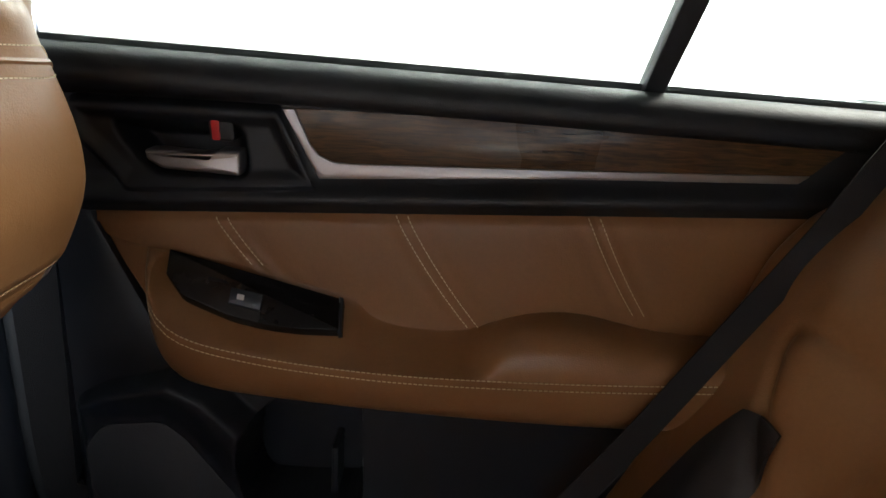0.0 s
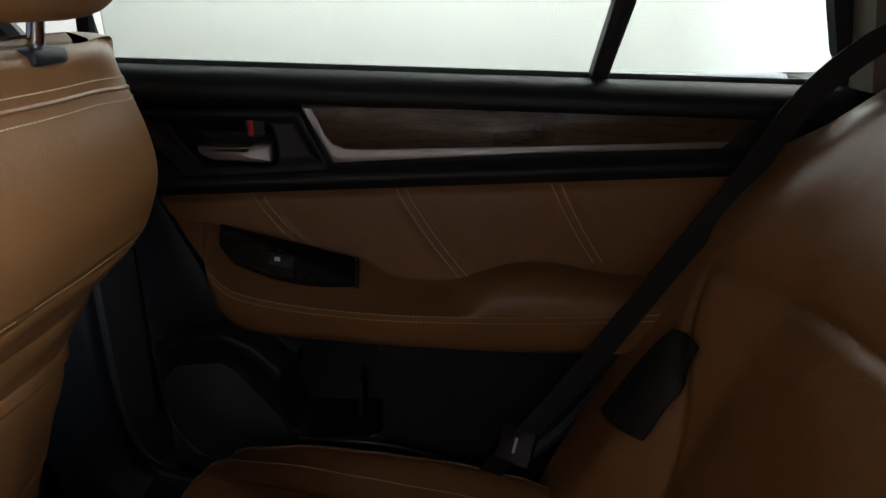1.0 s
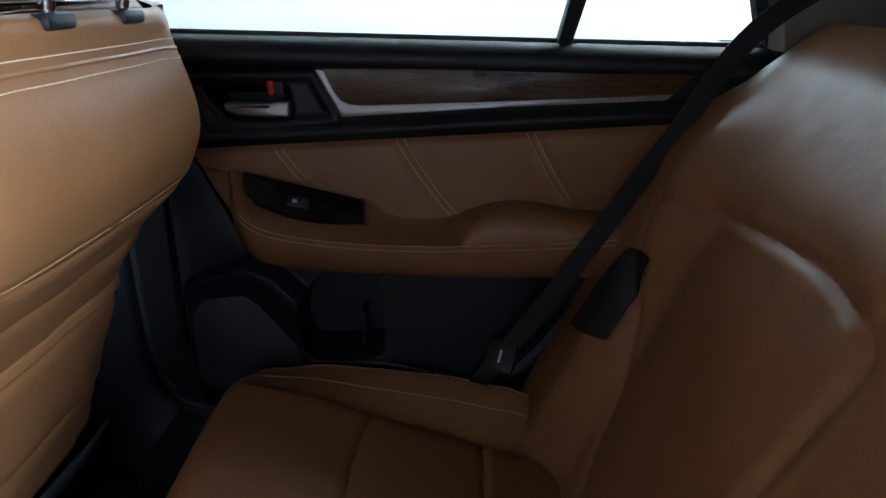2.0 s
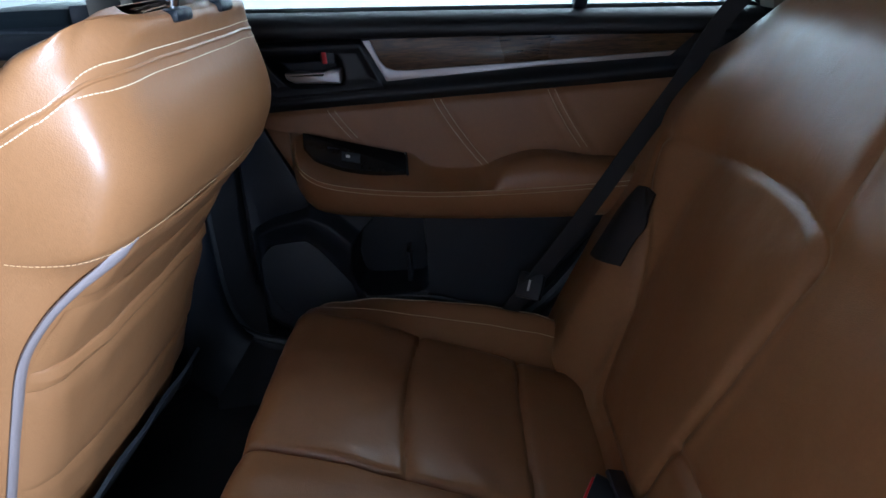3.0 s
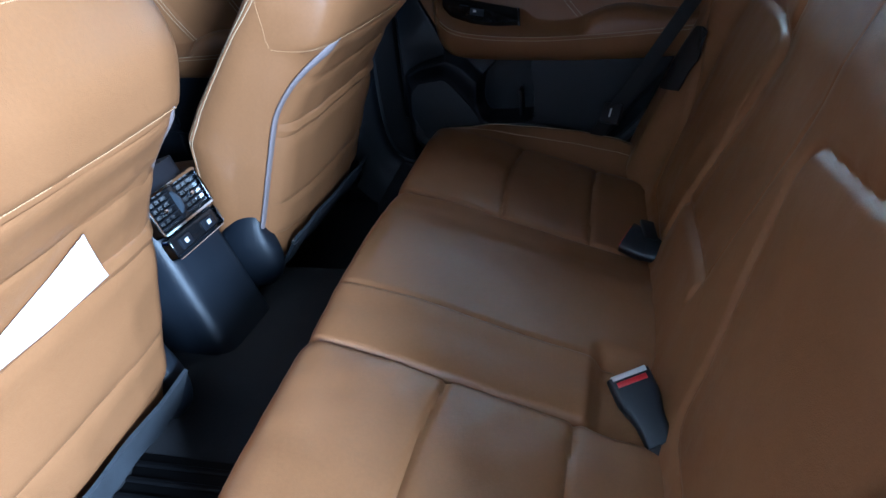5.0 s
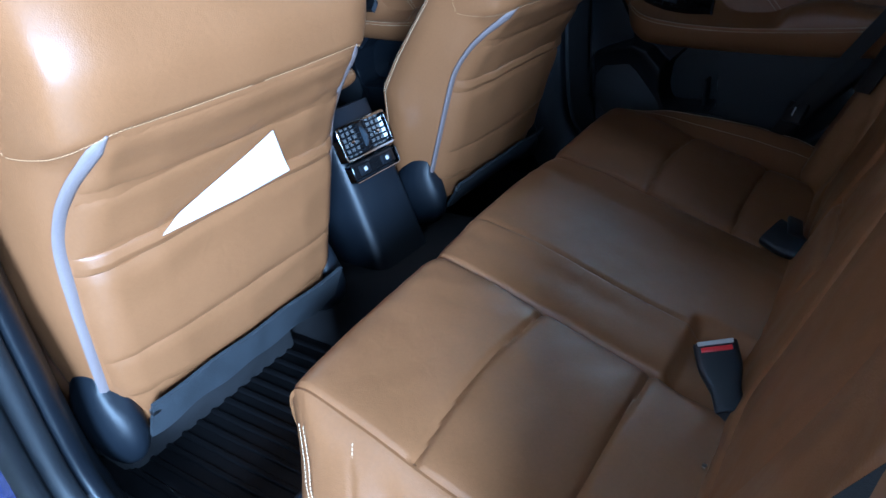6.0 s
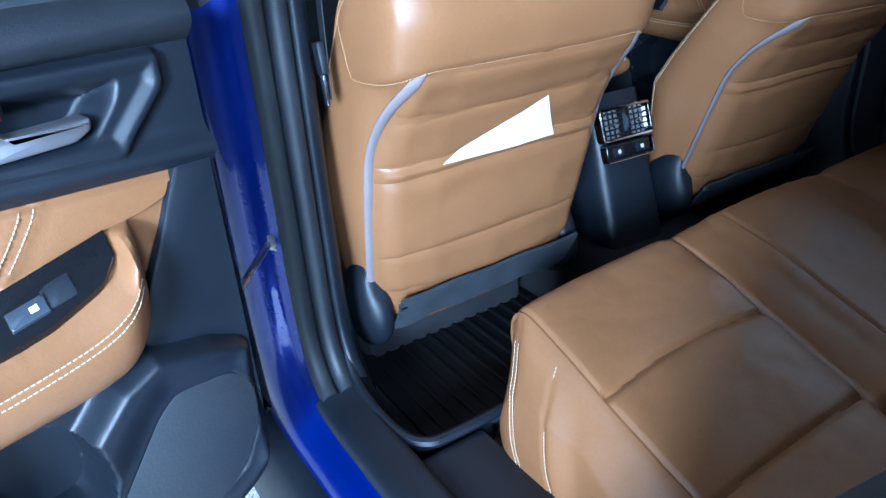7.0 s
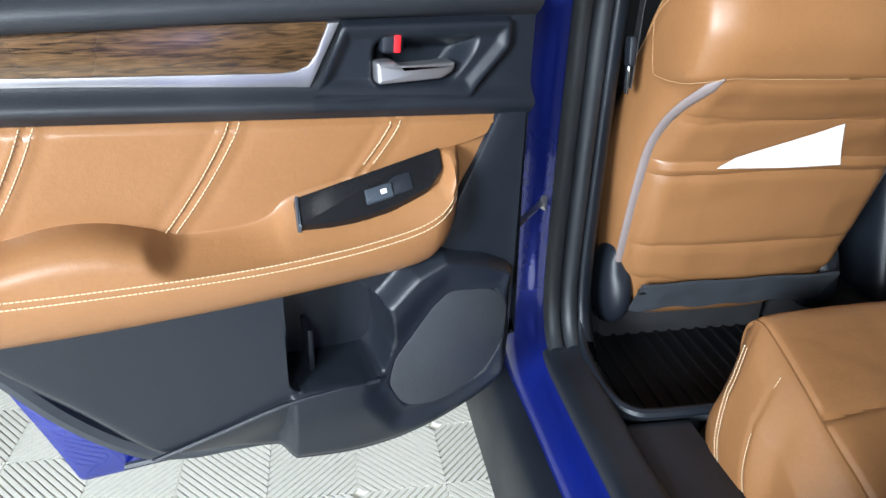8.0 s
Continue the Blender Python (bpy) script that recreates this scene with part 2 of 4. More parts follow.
# ---- the room round the car ----
X0, X1, Y0, Y1, TOP = -3.6, 2.8, -3.376, 3.024, 3.1
room = empty("garage_shell", pose(0, 0, 0), "plain garage walls, one white, the unseen rest darkened to cut bounced light", "walls", kind="structure")
part("wall_east", box(X0, X1, Y1, Y1 + 0.15, 0, TOP), WHITE, room)
part("wall_west", box(X0, X1, Y0 - 0.15, Y0, 0, TOP), UNSEENWALL, room)
part("wall_north", box(X0 - 0.15, X0, Y0, Y1, 0, TOP), UNSEENWALL, room)
part("wall_south", box(X1, X1 + 0.15, Y0, Y1, 0, TOP), UNSEENWALL, room)
part("ceiling", box(X0, X1, Y0, Y1, TOP, TOP + 0.1), UNSEENWALL, room)
floor = part("floor", box(X0, X1, Y0, Y1, -0.1, -0.009), TILE)
tagged(floor, "pale grey ribbed plastic garage floor tiles", "floor", kind="structure")


# ---- car doors ----
HX, HY, PANEL = -0.487, 0.908, 0.735

import functools


def sd_poly(x, y, poly):
    """Signed distance to a closed outline: negative inside."""
    best, inside = 1e9, False
    n = len(poly)
    for i in range(n):
        ax, ay = poly[i]
        bx, by = poly[(i + 1) % n]
        ex, ey, px, py = bx - ax, by - ay, x - ax, y - ay
        t = min(1, max(0, (px * ex + py * ey) / (ex * ex + ey * ey)))
        best = min(best, math.hypot(px - ex * t, py - ey * t))
        if (ay > y) != (by > y) and x < ax + (y - ay) * ex / ey:
            inside = not inside
    return -best if inside else best


def leather_top(u):
    return 0.939 + 0.048 * (u + 0.363)


def curve(*points):
    return [tuple(p) for p in spline(points, 90)]


STITCH_Z = curve((-0.42, 0.93), (-0.35, 0.90), (-0.305, 0.872), (-0.285, 0.862), (-0.268, 0.848), (-0.24, 0.833), (-0.20, 0.823), (-0.124, 0.813), (0.0, 0.807), (0.21, 0.812), (0.48, 0.83))
LEATHER_Z = curve((-0.38, 0.98), (-0.357, 0.935), (-0.333, 0.885), (-0.307, 0.83), (-0.292, 0.80), (-0.27, 0.778), (-0.24, 0.764), (-0.17, 0.755), (0.0, 0.745), (0.2, 0.742), (0.48, 0.75))
SHELF_Z = curve((-0.42, 0.945), (-0.33, 0.912), (-0.28, 0.902), (-0.212, 0.888), (-0.148, 0.876), (-0.09, 0.862), (-0.065, 0.842), (-0.03, 0.832), (0.03, 0.832), (0.07, 0.846), (0.11, 0.857), (0.16, 0.858), (0.26, 0.842), (0.48, 0.842))
DOOR_LOW = curve((-0.405, 0.61), (-0.397, 0.56), (-0.375, 0.53), (-0.341, 0.503), (-0.29, 0.474), (-0.24, 0.458), (-0.19, 0.452), (-0.135, 0.454), (-0.06, 0.468), (0.006, 0.487), (0.068, 0.516), (0.106, 0.545), (0.169, 0.622), (0.24, 0.70), (0.48, 0.97))
SEAMS = [((-0.225, 0.945), (-0.142, 0.845)), ((-0.040, 0.957), (0.054, 0.822)), ((0.156, 0.966), (0.236, 0.832))]
SPEAKER = [(-0.205, 0.57), (-0.214, 0.611), (-0.27, 0.685), (-0.294, 0.705), (-0.363, 0.697), (-0.386, 0.666), (-0.383, 0.609), (-0.355, 0.556), (-0.292, 0.521), (-0.231, 0.523)]
POCKET = rounded([(-0.074, 0.76), (-0.070, 0.597), (-0.200, 0.595), (-0.212, 0.64), (-0.204, 0.70), (-0.165, 0.735), (-0.14, 0.76)], 0.022, 4)
SURROUND = [(-0.07, 0.592), (-0.196, 0.598), (-0.212, 0.64), (-0.203, 0.70), (-0.243, 0.740), (-0.282, 0.758), (-0.345, 0.742), (-0.43, 0.70), (-0.43, 0.50), (-0.34, 0.47), (-0.24, 0.43), (-0.07, 0.43)]
FACE = [(-0.074, 0.79), (0.6, 0.79), (0.6, 0.40), (0.105, 0.545), (0.02, 0.568), (-0.072, 0.592)]


def arm(u):
    """How far the armrest stands out: its front end is round."""
    k = min(1.0, max(0.0, (u + 0.300) / 0.05))
    return 0.070 * math.sqrt(1 - (1 - k) ** 2)


def lip(u, z):
    return 0.002 + 0.016 * math.exp(-((z - leather_top(u) - 0.017) / 0.014) ** 2)




def seam_bend(z, a, b):
    """Seams bow a little: nearly upright at the top, slanting below."""
    t = (a[1] - z) / (a[1] - b[1])
    return a[0] + (b[0] - a[0]) * (0.75 * t + 0.25 * t * t)


def leather_depth(u, z):
    d = 0.006
    for a, b in SEAMS:
        if b[1] - 0.03 < z:
            s = u - seam_bend(z, a, b)
            d += -0.0024 * groove(s, 0.0028) + 0.0010 * (groove(s - 0.0075, 0.006) + groove(s + 0.0075, 0.006)) - 0.0009 * (groove(s - 0.019, 0.009) + groove(s + 0.019, 0.009))
    return d - 0.006 * groove(leather_top(u) - z, 0.006)


@functools.lru_cache(None)
def lower_depth(u, z):
    sp, pk, fc = sd_poly(u, z, SPEAKER), sd_poly(u, z, POCKET), sd_poly(u, z, FACE)
    d = 0.034 * smooth(0.016, -0.006, sd_poly(u, z, SURROUND)) - 0.013 * smooth(0.046, 0.002, sp) - 0.003 * smooth(0.001, -0.003, sp)
    d = max(d, 0.026 * smooth(0.085, -0.003, fc))
    d = (d - 0.020 * smooth(0.56, 0.45, z)) * smooth(-0.404, -0.378, u)
    return max(-0.060, d - 0.090 * smooth(0.002, -0.0045, pk))


def car_door(side, m, label, group, window=True):
    """A door with its panel, glass and fittings. side: 1 for the car's right, -1 for its left."""
    door = empty("car_door", m, label, "car door", group)

    def at(u, z, d):
        return Vector((u - HX, -side * d, z))

    def sheet(u0, u1, z0, z1, depth, nu, nv, mat, name, parent=door, lab="", thick=0.0):
        def fn(a, b):
            u = u0 + (u1 - u0) * a
            lo, hi = z0(u), z1(u)
            z = lo + (hi - lo) * b
            return at(u, z, depth(u, z))
        return part(name, grid(nu, nv, fn, thick), mat, parent, lab)

    # painted outer shell and bare inner edge
    shell = [(-0.44, 1.085), (-0.445, 0.60), (-0.42, 0.51), (-0.31, 0.455), (-0.14, 0.425), (0.02, 0.418), (0.13, 0.412), (0.218, 0.412), (0.245, 0.50), (0.285, 0.62), (0.34, 0.74), (0.45, 0.90), (0.51, 1.085)]
    part("outer_shell", prism(rounded(shell, 0.012), -0.15, -0.11, lambda a, b, d: at(a, b, d), 0.012), PAINT, door, "metallic blue painted shell")
    inner = [(-0.415, 1.083), (-0.415, 0.64), (-0.39, 0.56), (-0.30, 0.50), (-0.13, 0.465), (0.03, 0.462), (0.12, 0.475), (0.21, 0.56), (0.275, 0.66), (0.41, 0.88), (0.47, 1.083)]
    part("inner_shell", prism(rounded(inner, 0.03), -0.11, -0.07, lambda a, b, d: at(a, b, d), 0.01), PAINT if side < 0 else PLASTIC, door)
    seal = [at(u, z, -0.055) for u, z in ((-0.405, 1.06), (-0.405, 0.64), (-0.38, 0.56), (-0.30, 0.50), (-0.13, 0.47), (0.02, 0.475), (0.07, 0.480), (0.125, 0.500), (0.195, 0.568), (0.26, 0.663), (0.385, 0.86), (0.45, 1.06))]
    part("door_seal", tube(spline(seal, 70), 0.014, 8), RUBBER, door, "black rubber weather strip")
    part("drain_strip", tube([at(0.155, 0.43, -0.105), at(0.10, 0.447, -0.085), at(0.04, 0.468, -0.06)], 0.005, 6), RUBBER, door)

    # lower plastic panel with speaker, bottle pocket and map pocket
    def lower(a, b):
        # columns crowd round the pocket
        u = lerp_table([(0.0, -0.402), (0.32, -0.225), (0.70, -0.058), (0.76, -0.01), (1.0, 0.40)], a)
        lo, hi = lerp_table(DOOR_LOW, u), min(0.80, lerp_table(LEATHER_Z, u) + 0.012)
        z = lo + (hi - lo) * b
        return at(u, z, lower_depth(u, z) - 0.012 * groove(z - lo, 0.012))
    part("lower_panel", grid(210, 130, lower), PLASTIC, door, "dark grained plastic lower panel")
    part("speaker_grille", prism(rounded(SPEAKER, 0.03), 0.004, 0.0205, lambda a, b, d: at(a, b, d), 0.003), RUBBER, door, "dark speaker grille")
    crease = [at(u, z, 0.004 + lower_depth(u, z)) for u, z in ((-0.19, 0.590), (-0.07, 0.586), (0.02, 0.563), (0.105, 0.541))]
    part("pocket_edge", tube(spline(crease, 24), 0.0035, 6), PLASTIC, door)
    part("bottle_ridge", prism(rounded([(-0.112, 0.66), (-0.104, 0.66), (-0.104, 0.585), (-0.112, 0.585)], 0.003), -0.06, -0.015, lambda a, b, d: at(a, b, d), 0.002), PLASTIC, door)
    # front edge of the panel, beside the leather
    fl = [(-0.402, 0.60), (-0.402, 0.945), (-0.357, 0.944), (-0.333, 0.891), (-0.307, 0.836), (-0.284, 0.79), (-0.284, 0.765), (-0.32, 0.74), (-0.37, 0.70)]
    part("front_panel", prism(rounded(fl, 0.006), -0.02, 0.0095, lambda a, b, d: at(a, b, d), 0.006), PLASTIC, door)

    # leather panel and padded armrest in one skin
    def skin(a, b):
        u = -0.360 + (0.46 + 0.360) * (a if a > 0.2 else 5 * a * a * 0.7 + 0.3 * a)
        s, t, lo, hi = lerp_table(STITCH_Z, u), lerp_table(SHELF_Z, u), lerp_table(LEATHER_Z, u), leather_top(u)
        lo = min(lo, hi - 0.02)
        s = min(max(s, lo + 0.006), hi - 0.01)
        t = min(hi - 0.004, max(t, s + 0.004))
        out = arm(u)
        if b < 0.4:
            k = b / 0.4
            return at(u, lo + (s - lo) * k, out * (0.70 + 0.30 * math.sin(k * math.pi / 2)) - 0.012 * (1 - k) ** 6)
        if b < 0.65:
            k = (b - 0.4) / 0.25 * math.pi / 2
            base = leather_depth(u, t)
            flat = smooth(-0.286, -0.270, u) * smooth(0.075, 0.03, u)
            cup = smooth(-0.095, -0.06, u) * smooth(0.075, 0.03, u)
            pz, pd = 0.75 + 1.75 * flat, 0.6 + 1.95 * flat
            return at(u, s + (t - s) * math.sin(k) ** pz, base + (out - base) * max(0.0, math.cos(k)) ** pd)
        k = (b - 0.65) / 0.35
        z = t + (hi - t) * k
        return at(u, z, leather_depth(u, z))
    part("leather_panel", grid(190, 80, skin), LEATHER, door, "tan leather panel with padded armrest")
    rows = []
    for a, b in SEAMS:
        for off in (-0.006, 0.006):
            pts = []
            for i in range(24):
                z = a[1] - 0.004 + (b[1] + 0.012 - a[1]) * i / 23
                z = max(z, lerp_table(SHELF_Z, a[0]) + 0.002)
                u = seam_bend(z, a, b) + off
                pts.append(at(u, z, leather_depth(u, z) + 0.0008))
            rows.append(pts)
    for off in (-0.004, 0.004):
        pts = []
        for i in range(60):
            u = -0.285 + 0.725 * i / 59
            out = arm(u)
            pts.append(at(u, lerp_table(STITCH_Z, u) + off - 0.004, out * 0.998 + 0.0006))
        rows.append(pts)
    for pts in rows:
        part("stitching", stitches([pts], r=0.00045), THREAD, door)

    # dark upper panel, rounded lower lip and padded belt rail
    def belt(a, b):
        u = -0.402 + 0.90 * a
        top = 1.104 - 0.028 * (u + 0.384)
        prof = spline([(-0.045, top), (-0.012, top + 0.002), (0.012, top - 0.006), (0.022, top - 0.022), (0.016, top - 0.036), (0.002, 1.058)], 16)
        p = prof[round(b * 16)]
        return at(u, p[1], p[0])
    part("belt_rail", grid(40, 16, belt), SOFT, door, "padded dark belt rail")
    def joint(z):
        return lerp_table([(0.975, -0.124), (1.052, -0.160)], z)

    def upper(a, b, left=False):
        z = 0.0
        for _ in range(3):
            u = (-0.402 + (joint(z) + 0.402) * a) if left else joint(z) - 0.03 + (0.47 - joint(z)) * a
            z = leather_top(u) + 0.002 + (1.060 - leather_top(u)) * b
        return u, z
    part("upper_panel", grid(30, 40, lambda a, b: at(*upper(a, b), lip(*upper(a, b)))), SOFT, door)
    # handle bezel with its bowl
    frame_line = rounded([(-0.158, 1.056), (-0.368, 1.056), (-0.368, 1.022), (-0.316, 0.966), (-0.118, 0.978)], 0.008, 3)
    bowl_line = rounded([(-0.194, 1.040), (-0.328, 1.038), (-0.322, 1.018), (-0.292, 0.982), (-0.188, 0.982)], 0.018, 4)

    def bezel(u, z):
        fd, bd = sd_poly(u, z, frame_line), sd_poly(u, z, bowl_line)
        rim = 0.011 * smooth(0.003, -0.005, fd) - 0.007 * smooth(-0.007, -0.022, fd)
        return lip(u, z) * smooth(-0.012, 0.004, fd) + 0.004 * smooth(0.004, -0.012, fd) + rim - 0.034 * smooth(0.001, -0.020, bd)
    part("handle_bezel", grid(130, 60, lambda a, b: at(*upper(a, b, True), bezel(*upper(a, b, True)))), PLASTIC, door, "dark recessed handle bezel")
    part("inside_handle", prism(rounded([(-0.195, 1.013), (-0.218, 1.013), (-0.226, 1.0075), (-0.294, 1.009), (-0.292, 0.998), (-0.276, 0.990), (-0.197, 0.988)], 0.004), -0.004, 0.021, lambda a, b, d: at(a, b, d - 0.08 * max(0.0, -0.215 - a)), 0.005, 3), SATIN, door, "satin chrome pull lever")
    knob = part("lock_knob", prism(rounded([(-0.232, 1.044), (-0.206, 1.044), (-0.204, 1.020), (-0.230, 1.019)], 0.006), -0.03, 0.009, lambda a, b, d: at(a, b, d), 0.004), PLASTIC, door)
    part("lock_mark", prism(rounded([(-0.2275, 1.042), (-0.2195, 1.042), (-0.2185, 1.021), (-0.2265, 1.021)], 0.002), 0.0085, 0.0105, lambda a, b, d: at(a, b, d), 0.0008), RED, knob, "red lock mark")

    # satin trim and wood inlay
    trim = [(-0.158, 1.055), (-0.146, 1.055), (-0.131, 1.022), (-0.122, 1.011), (-0.108, 1.0055), (-0.09, 1.0045), (0.118, 1.0105), (0.362, 1.0185), (0.352, 1.0105), (0.118, 1.0015), (-0.122, 0.9875)]
    part("satin_trim", prism(trim, 0.0, 0.0075, lambda a, b, d: at(a, b, d), 0.0012), SATIN, door, "satin silver L-shaped trim")
    wood = [(-0.146, 1.056), (0.376, 1.056), (0.392, 1.045), (0.362, 1.0185), (0.118, 1.0105), (-0.09, 1.0045), (-0.108, 1.0055), (-0.122, 1.011), (-0.131, 1.022)]
    part("wood_inlay", prism(wood, 0.0, 0.0055, lambda a, b, d: at(a, b, d), 0.001), WOOD, door, "dark grained wood inlay")

    # window switch on a gloss black plate that lies on the armrest's slant
    def tilted(a, b, d):
        # a along the door, b from the panel (0) to the armrest's edge (1)
        lo, hi = lerp_table(STITCH_Z, a), lerp_table(SHELF_Z, a) + 0.006
        out = arm(a)
        return at(a, hi + (lo - hi) * b + 0.80 * d, 0.006 + (out - 0.006) * b + 0.60 * d)
    plate = part("switch_plate", prism(rounded([(-0.094, 0.15), (-0.276, 0.06), (-0.273, 0.42), (-0.255, 0.56), (-0.20, 0.64), (-0.165, 0.65), (-0.13, 0.62), (-0.094, 0.55)], 0.012), -0.02, 0.004, tilted, 0.002), GLOSS, door, "gloss black switch plate")
    part("switch_recess", prism(rounded([(-0.232, 0.50), (-0.232, 0.26), (-0.205, 0.26), (-0.205, 0.50)], 0.008), 0.0035, 0.0052, tilted, 0.0006), PLASTIC, plate)
    key = part("window_switch", prism(rounded([(-0.207, 0.52), (-0.207, 0.33), (-0.174, 0.34), (-0.174, 0.53)], 0.004), 0.0035, 0.0085, tilted, 0.002), KEY, plate, "grey satin rocker key")
    part("switch_mark", prism(rounded([(-0.199, 0.46), (-0.199, 0.40), (-0.192, 0.40), (-0.192, 0.46)], 0.002), 0.0083, 0.0089, tilted), PAPER, key, "pale printed mark")
    part("plate_end", prism(rounded([(-0.099, 0.14), (-0.0945, 0.14), (-0.092, 0.56), (-0.096, 0.58)], 0.002), -0.02, 0.0055, tilted, 0.001), KEY, plate)

    if window:
        # frame round the glass: sill line, divider and rear corner
        lean = 0.42

        def pane(u, z):
            return Vector((u - HX, side * (0.03 - lean * max(0.0, z - 1.09)), z))
        wf = part("window_frame", joined(
            tube([pane(u, 1.106 - 0.028 * (u + 0.384)) for u in (-0.42, 0.0, 0.30, 0.50)], 0.007, 6),
            tube([pane(-0.43, 1.09), pane(-0.40, 1.25), pane(-0.33, 1.46)], 0.02, 8),
            tube([pane(0.52, 1.08), pane(0.485, 1.13), pane(0.43, 1.25), pane(0.30, 1.44)], 0.018, 8),
            tube([pane(-0.33, 1.46), pane(0.0, 1.49), pane(0.30, 1.44)], 0.02, 8)), RUBBER, door, "black window frame")
        part("window_divider", prism([(0.192, 1.085), (0.213, 1.085), (0.288, 1.44), (0.255, 1.44)], -0.012, 0.016, lambda a, b, d: pane(a, b) + Vector((0, -side * d, 0)), 0.003), RUBBER, door)
        for n, o in (("window_glass", [(-0.41, 1.08), (0.20, 1.08), (0.27, 1.45), (-0.33, 1.46)]), ("quarter_glass", [(0.205, 1.08), (0.50, 1.08), (0.43, 1.25), (0.30, 1.44), (0.28, 1.44)])):
            g = part(n, prism(o, -0.002, 0.002, lambda a, b, d: pane(a, b) + Vector((0, side * d, 0))), GLASS, door, soft=False)
            g.visible_shadow = False
    return door


right_door = car_door(1, pose(HX, PANEL, 0), "closed rear car door with tan leather, dark wood and satin trim", "rear doors")
left_door = car_door(-1, pose(HX, -HY, 0, 0, 0, -77) @ pose(0, HY - PANEL, 0), "open blue rear car door with tan leather panel", "rear doors")
front_door = copy_thing(right_door, pose(HX - 1.005, PANEL, 0))
tagged(front_door, "closed front car door with tan leather panel", "car door", "front doors")

# ---- front seats ----
def front_seat(m, recline, label, thread):
    """A seat in its own frame: x to the rear, z up, origin on the floor under the foot of its back."""
    seat = empty("bucket_seat", m, label, "car seat", "front seats")
    turn = pose(0, 0, 0.50, 0, recline, 0)
    LONG = 0.70
    HALF = [(0, 0.236), (0.13, 0.250), (0.3, 0.265), (0.5, 0.266), (0.74, 0.264), (0.84, 0.258), (0.90, 0.246), (0.95, 0.224), (0.98, 0.196), (1.0, 0.15)]
    REAR = [(0, 0), (0.5, -0.004), (0.76, -0.013), (0.86, -0.026), (0.93, -0.052), (0.98, -0.080), (1.0, -0.105)]
    CROWN = [tuple(p) for p in spline([(0, 0), (0.1, -0.005), (0.2, -0.014), (0.42, -0.031), (0.55, -0.022), (0.62, -0.011), (0.68, 0.002), (0.74, 0.004), (0.80, 0.0), (0.86, -0.022), (0.92, -0.052), (0.97, -0.061), (1.0, -0.066)], 110)]

    def half(v):
        return lerp_table(HALF, v)

    def crown(v):
        return lerp_table(CROWN, v)

    def height(v):
        """Metres up the back; the last tenth rounds over into the top."""
        return v * LONG if v < 0.9 else 0.63 + 0.049 * math.sin(min(1.0, (v - 0.9) * 10) * math.pi / 2)

    def back(y, v):
        return crown(v) + lerp_table(REAR, min(1.0, abs(y) / half(v))) * squared(v)

    def on_back(y, v, lift=0.0):
        return turn @ Vector((back(y, v) + lift, y, height(v)))

    RING = spline([(0.0, 0.0), (-0.004, 0.5), (-0.013, 0.76), (-0.045, 0.92), (-0.09, 0.985), (-0.145, 1.0), (-0.165, 0.85), (-0.16, 0.4), (-0.155, 0.0)], 40)
    FRONT = [(0, -0.15), (0.10, -0.19), (0.285, -0.236), (0.39, -0.223), (0.47, -0.208), (0.6, -0.182), (0.72, -0.164), (0.84, -0.152), (0.90, -0.131), (0.933, -0.108), (0.97, -0.090), (1.0, -0.078)]

    def cap_seam(k):
        """Height of the seam under the cap: level across the back, dipping at the corners."""
        return 0.70 - 0.069 * smooth(0.20, 0.52, k)

    def squared(v):
        return 1 - 0.35 * smooth(0.62, 0.70, v)

    def shell_at(v, k, s):
        """v up the back, k from the middle of the rear face (0) over the flank (0.5) to the front (1)."""
        f = min(39.999, max(0.0, k * 40))
        p = RING[int(f)].lerp(RING[int(f) + 1], f - int(f))
        y = p[1] * half(v) * s * (1 - 0.06 * smooth(-0.10, -0.16, p[0]) * smooth(0.75, 0.3, v))
        x, edge = crown(v) + p[0] * squared(v), crown(v) - 0.05 * squared(v)
        if p[0] < -0.05:
            x = edge + (lerp_table(FRONT, v) - edge) * (p[0] + 0.05) / -0.115
        if k < 0.52:
            x += 0.005 * smooth(-0.005, 0.005, v - cap_seam(k)) * smooth(0.90, 0.75, v) - 0.003 * groove(v - cap_seam(k), 0.006)
        x += 0.0015 * noise.noise(Vector((y * 12, v * 8, 1.7)))
        return turn @ Vector((x, y, height(v)))

    def shell(a, b):
        # rows crowd towards the top, where the outline turns in
        return shell_at(1 - (1 - a) ** 1.35, 2 * b if b <= 0.5 else 2 - 2 * b, 1 if b <= 0.5 else -1)

    def on_shell(v, k, s, lift):
        p = shell_at(v, k, s)
        dv, dk = shell_at(min(0.999, v + 0.004), k, s) - shell_at(v - 0.004, k, s), shell_at(v, k + 0.01, s) - shell_at(v, k - 0.01 if k > 0.01 else 0.0, s)
        n = dv.cross(dk).normalized() * (-1 if s > 0 else 1)
        if n.dot(p - turn @ Vector((-0.08, 0, v * LONG))) < 0:
            n = -n
        return p + n * lift
    part("backrest", grid(80, 80, shell, close=True), LEATHER, seat, "tan leather seat back")

    def pipe_y(v):
        return lerp_table([(0.0, 0.222), (0.10, 0.228), (0.165, 0.232), (0.30, 0.237), (0.40, 0.239), (0.475, 0.239), (0.545, 0.236), (0.613, 0.228), (0.659, 0.217), (0.70, 0.203)], v)
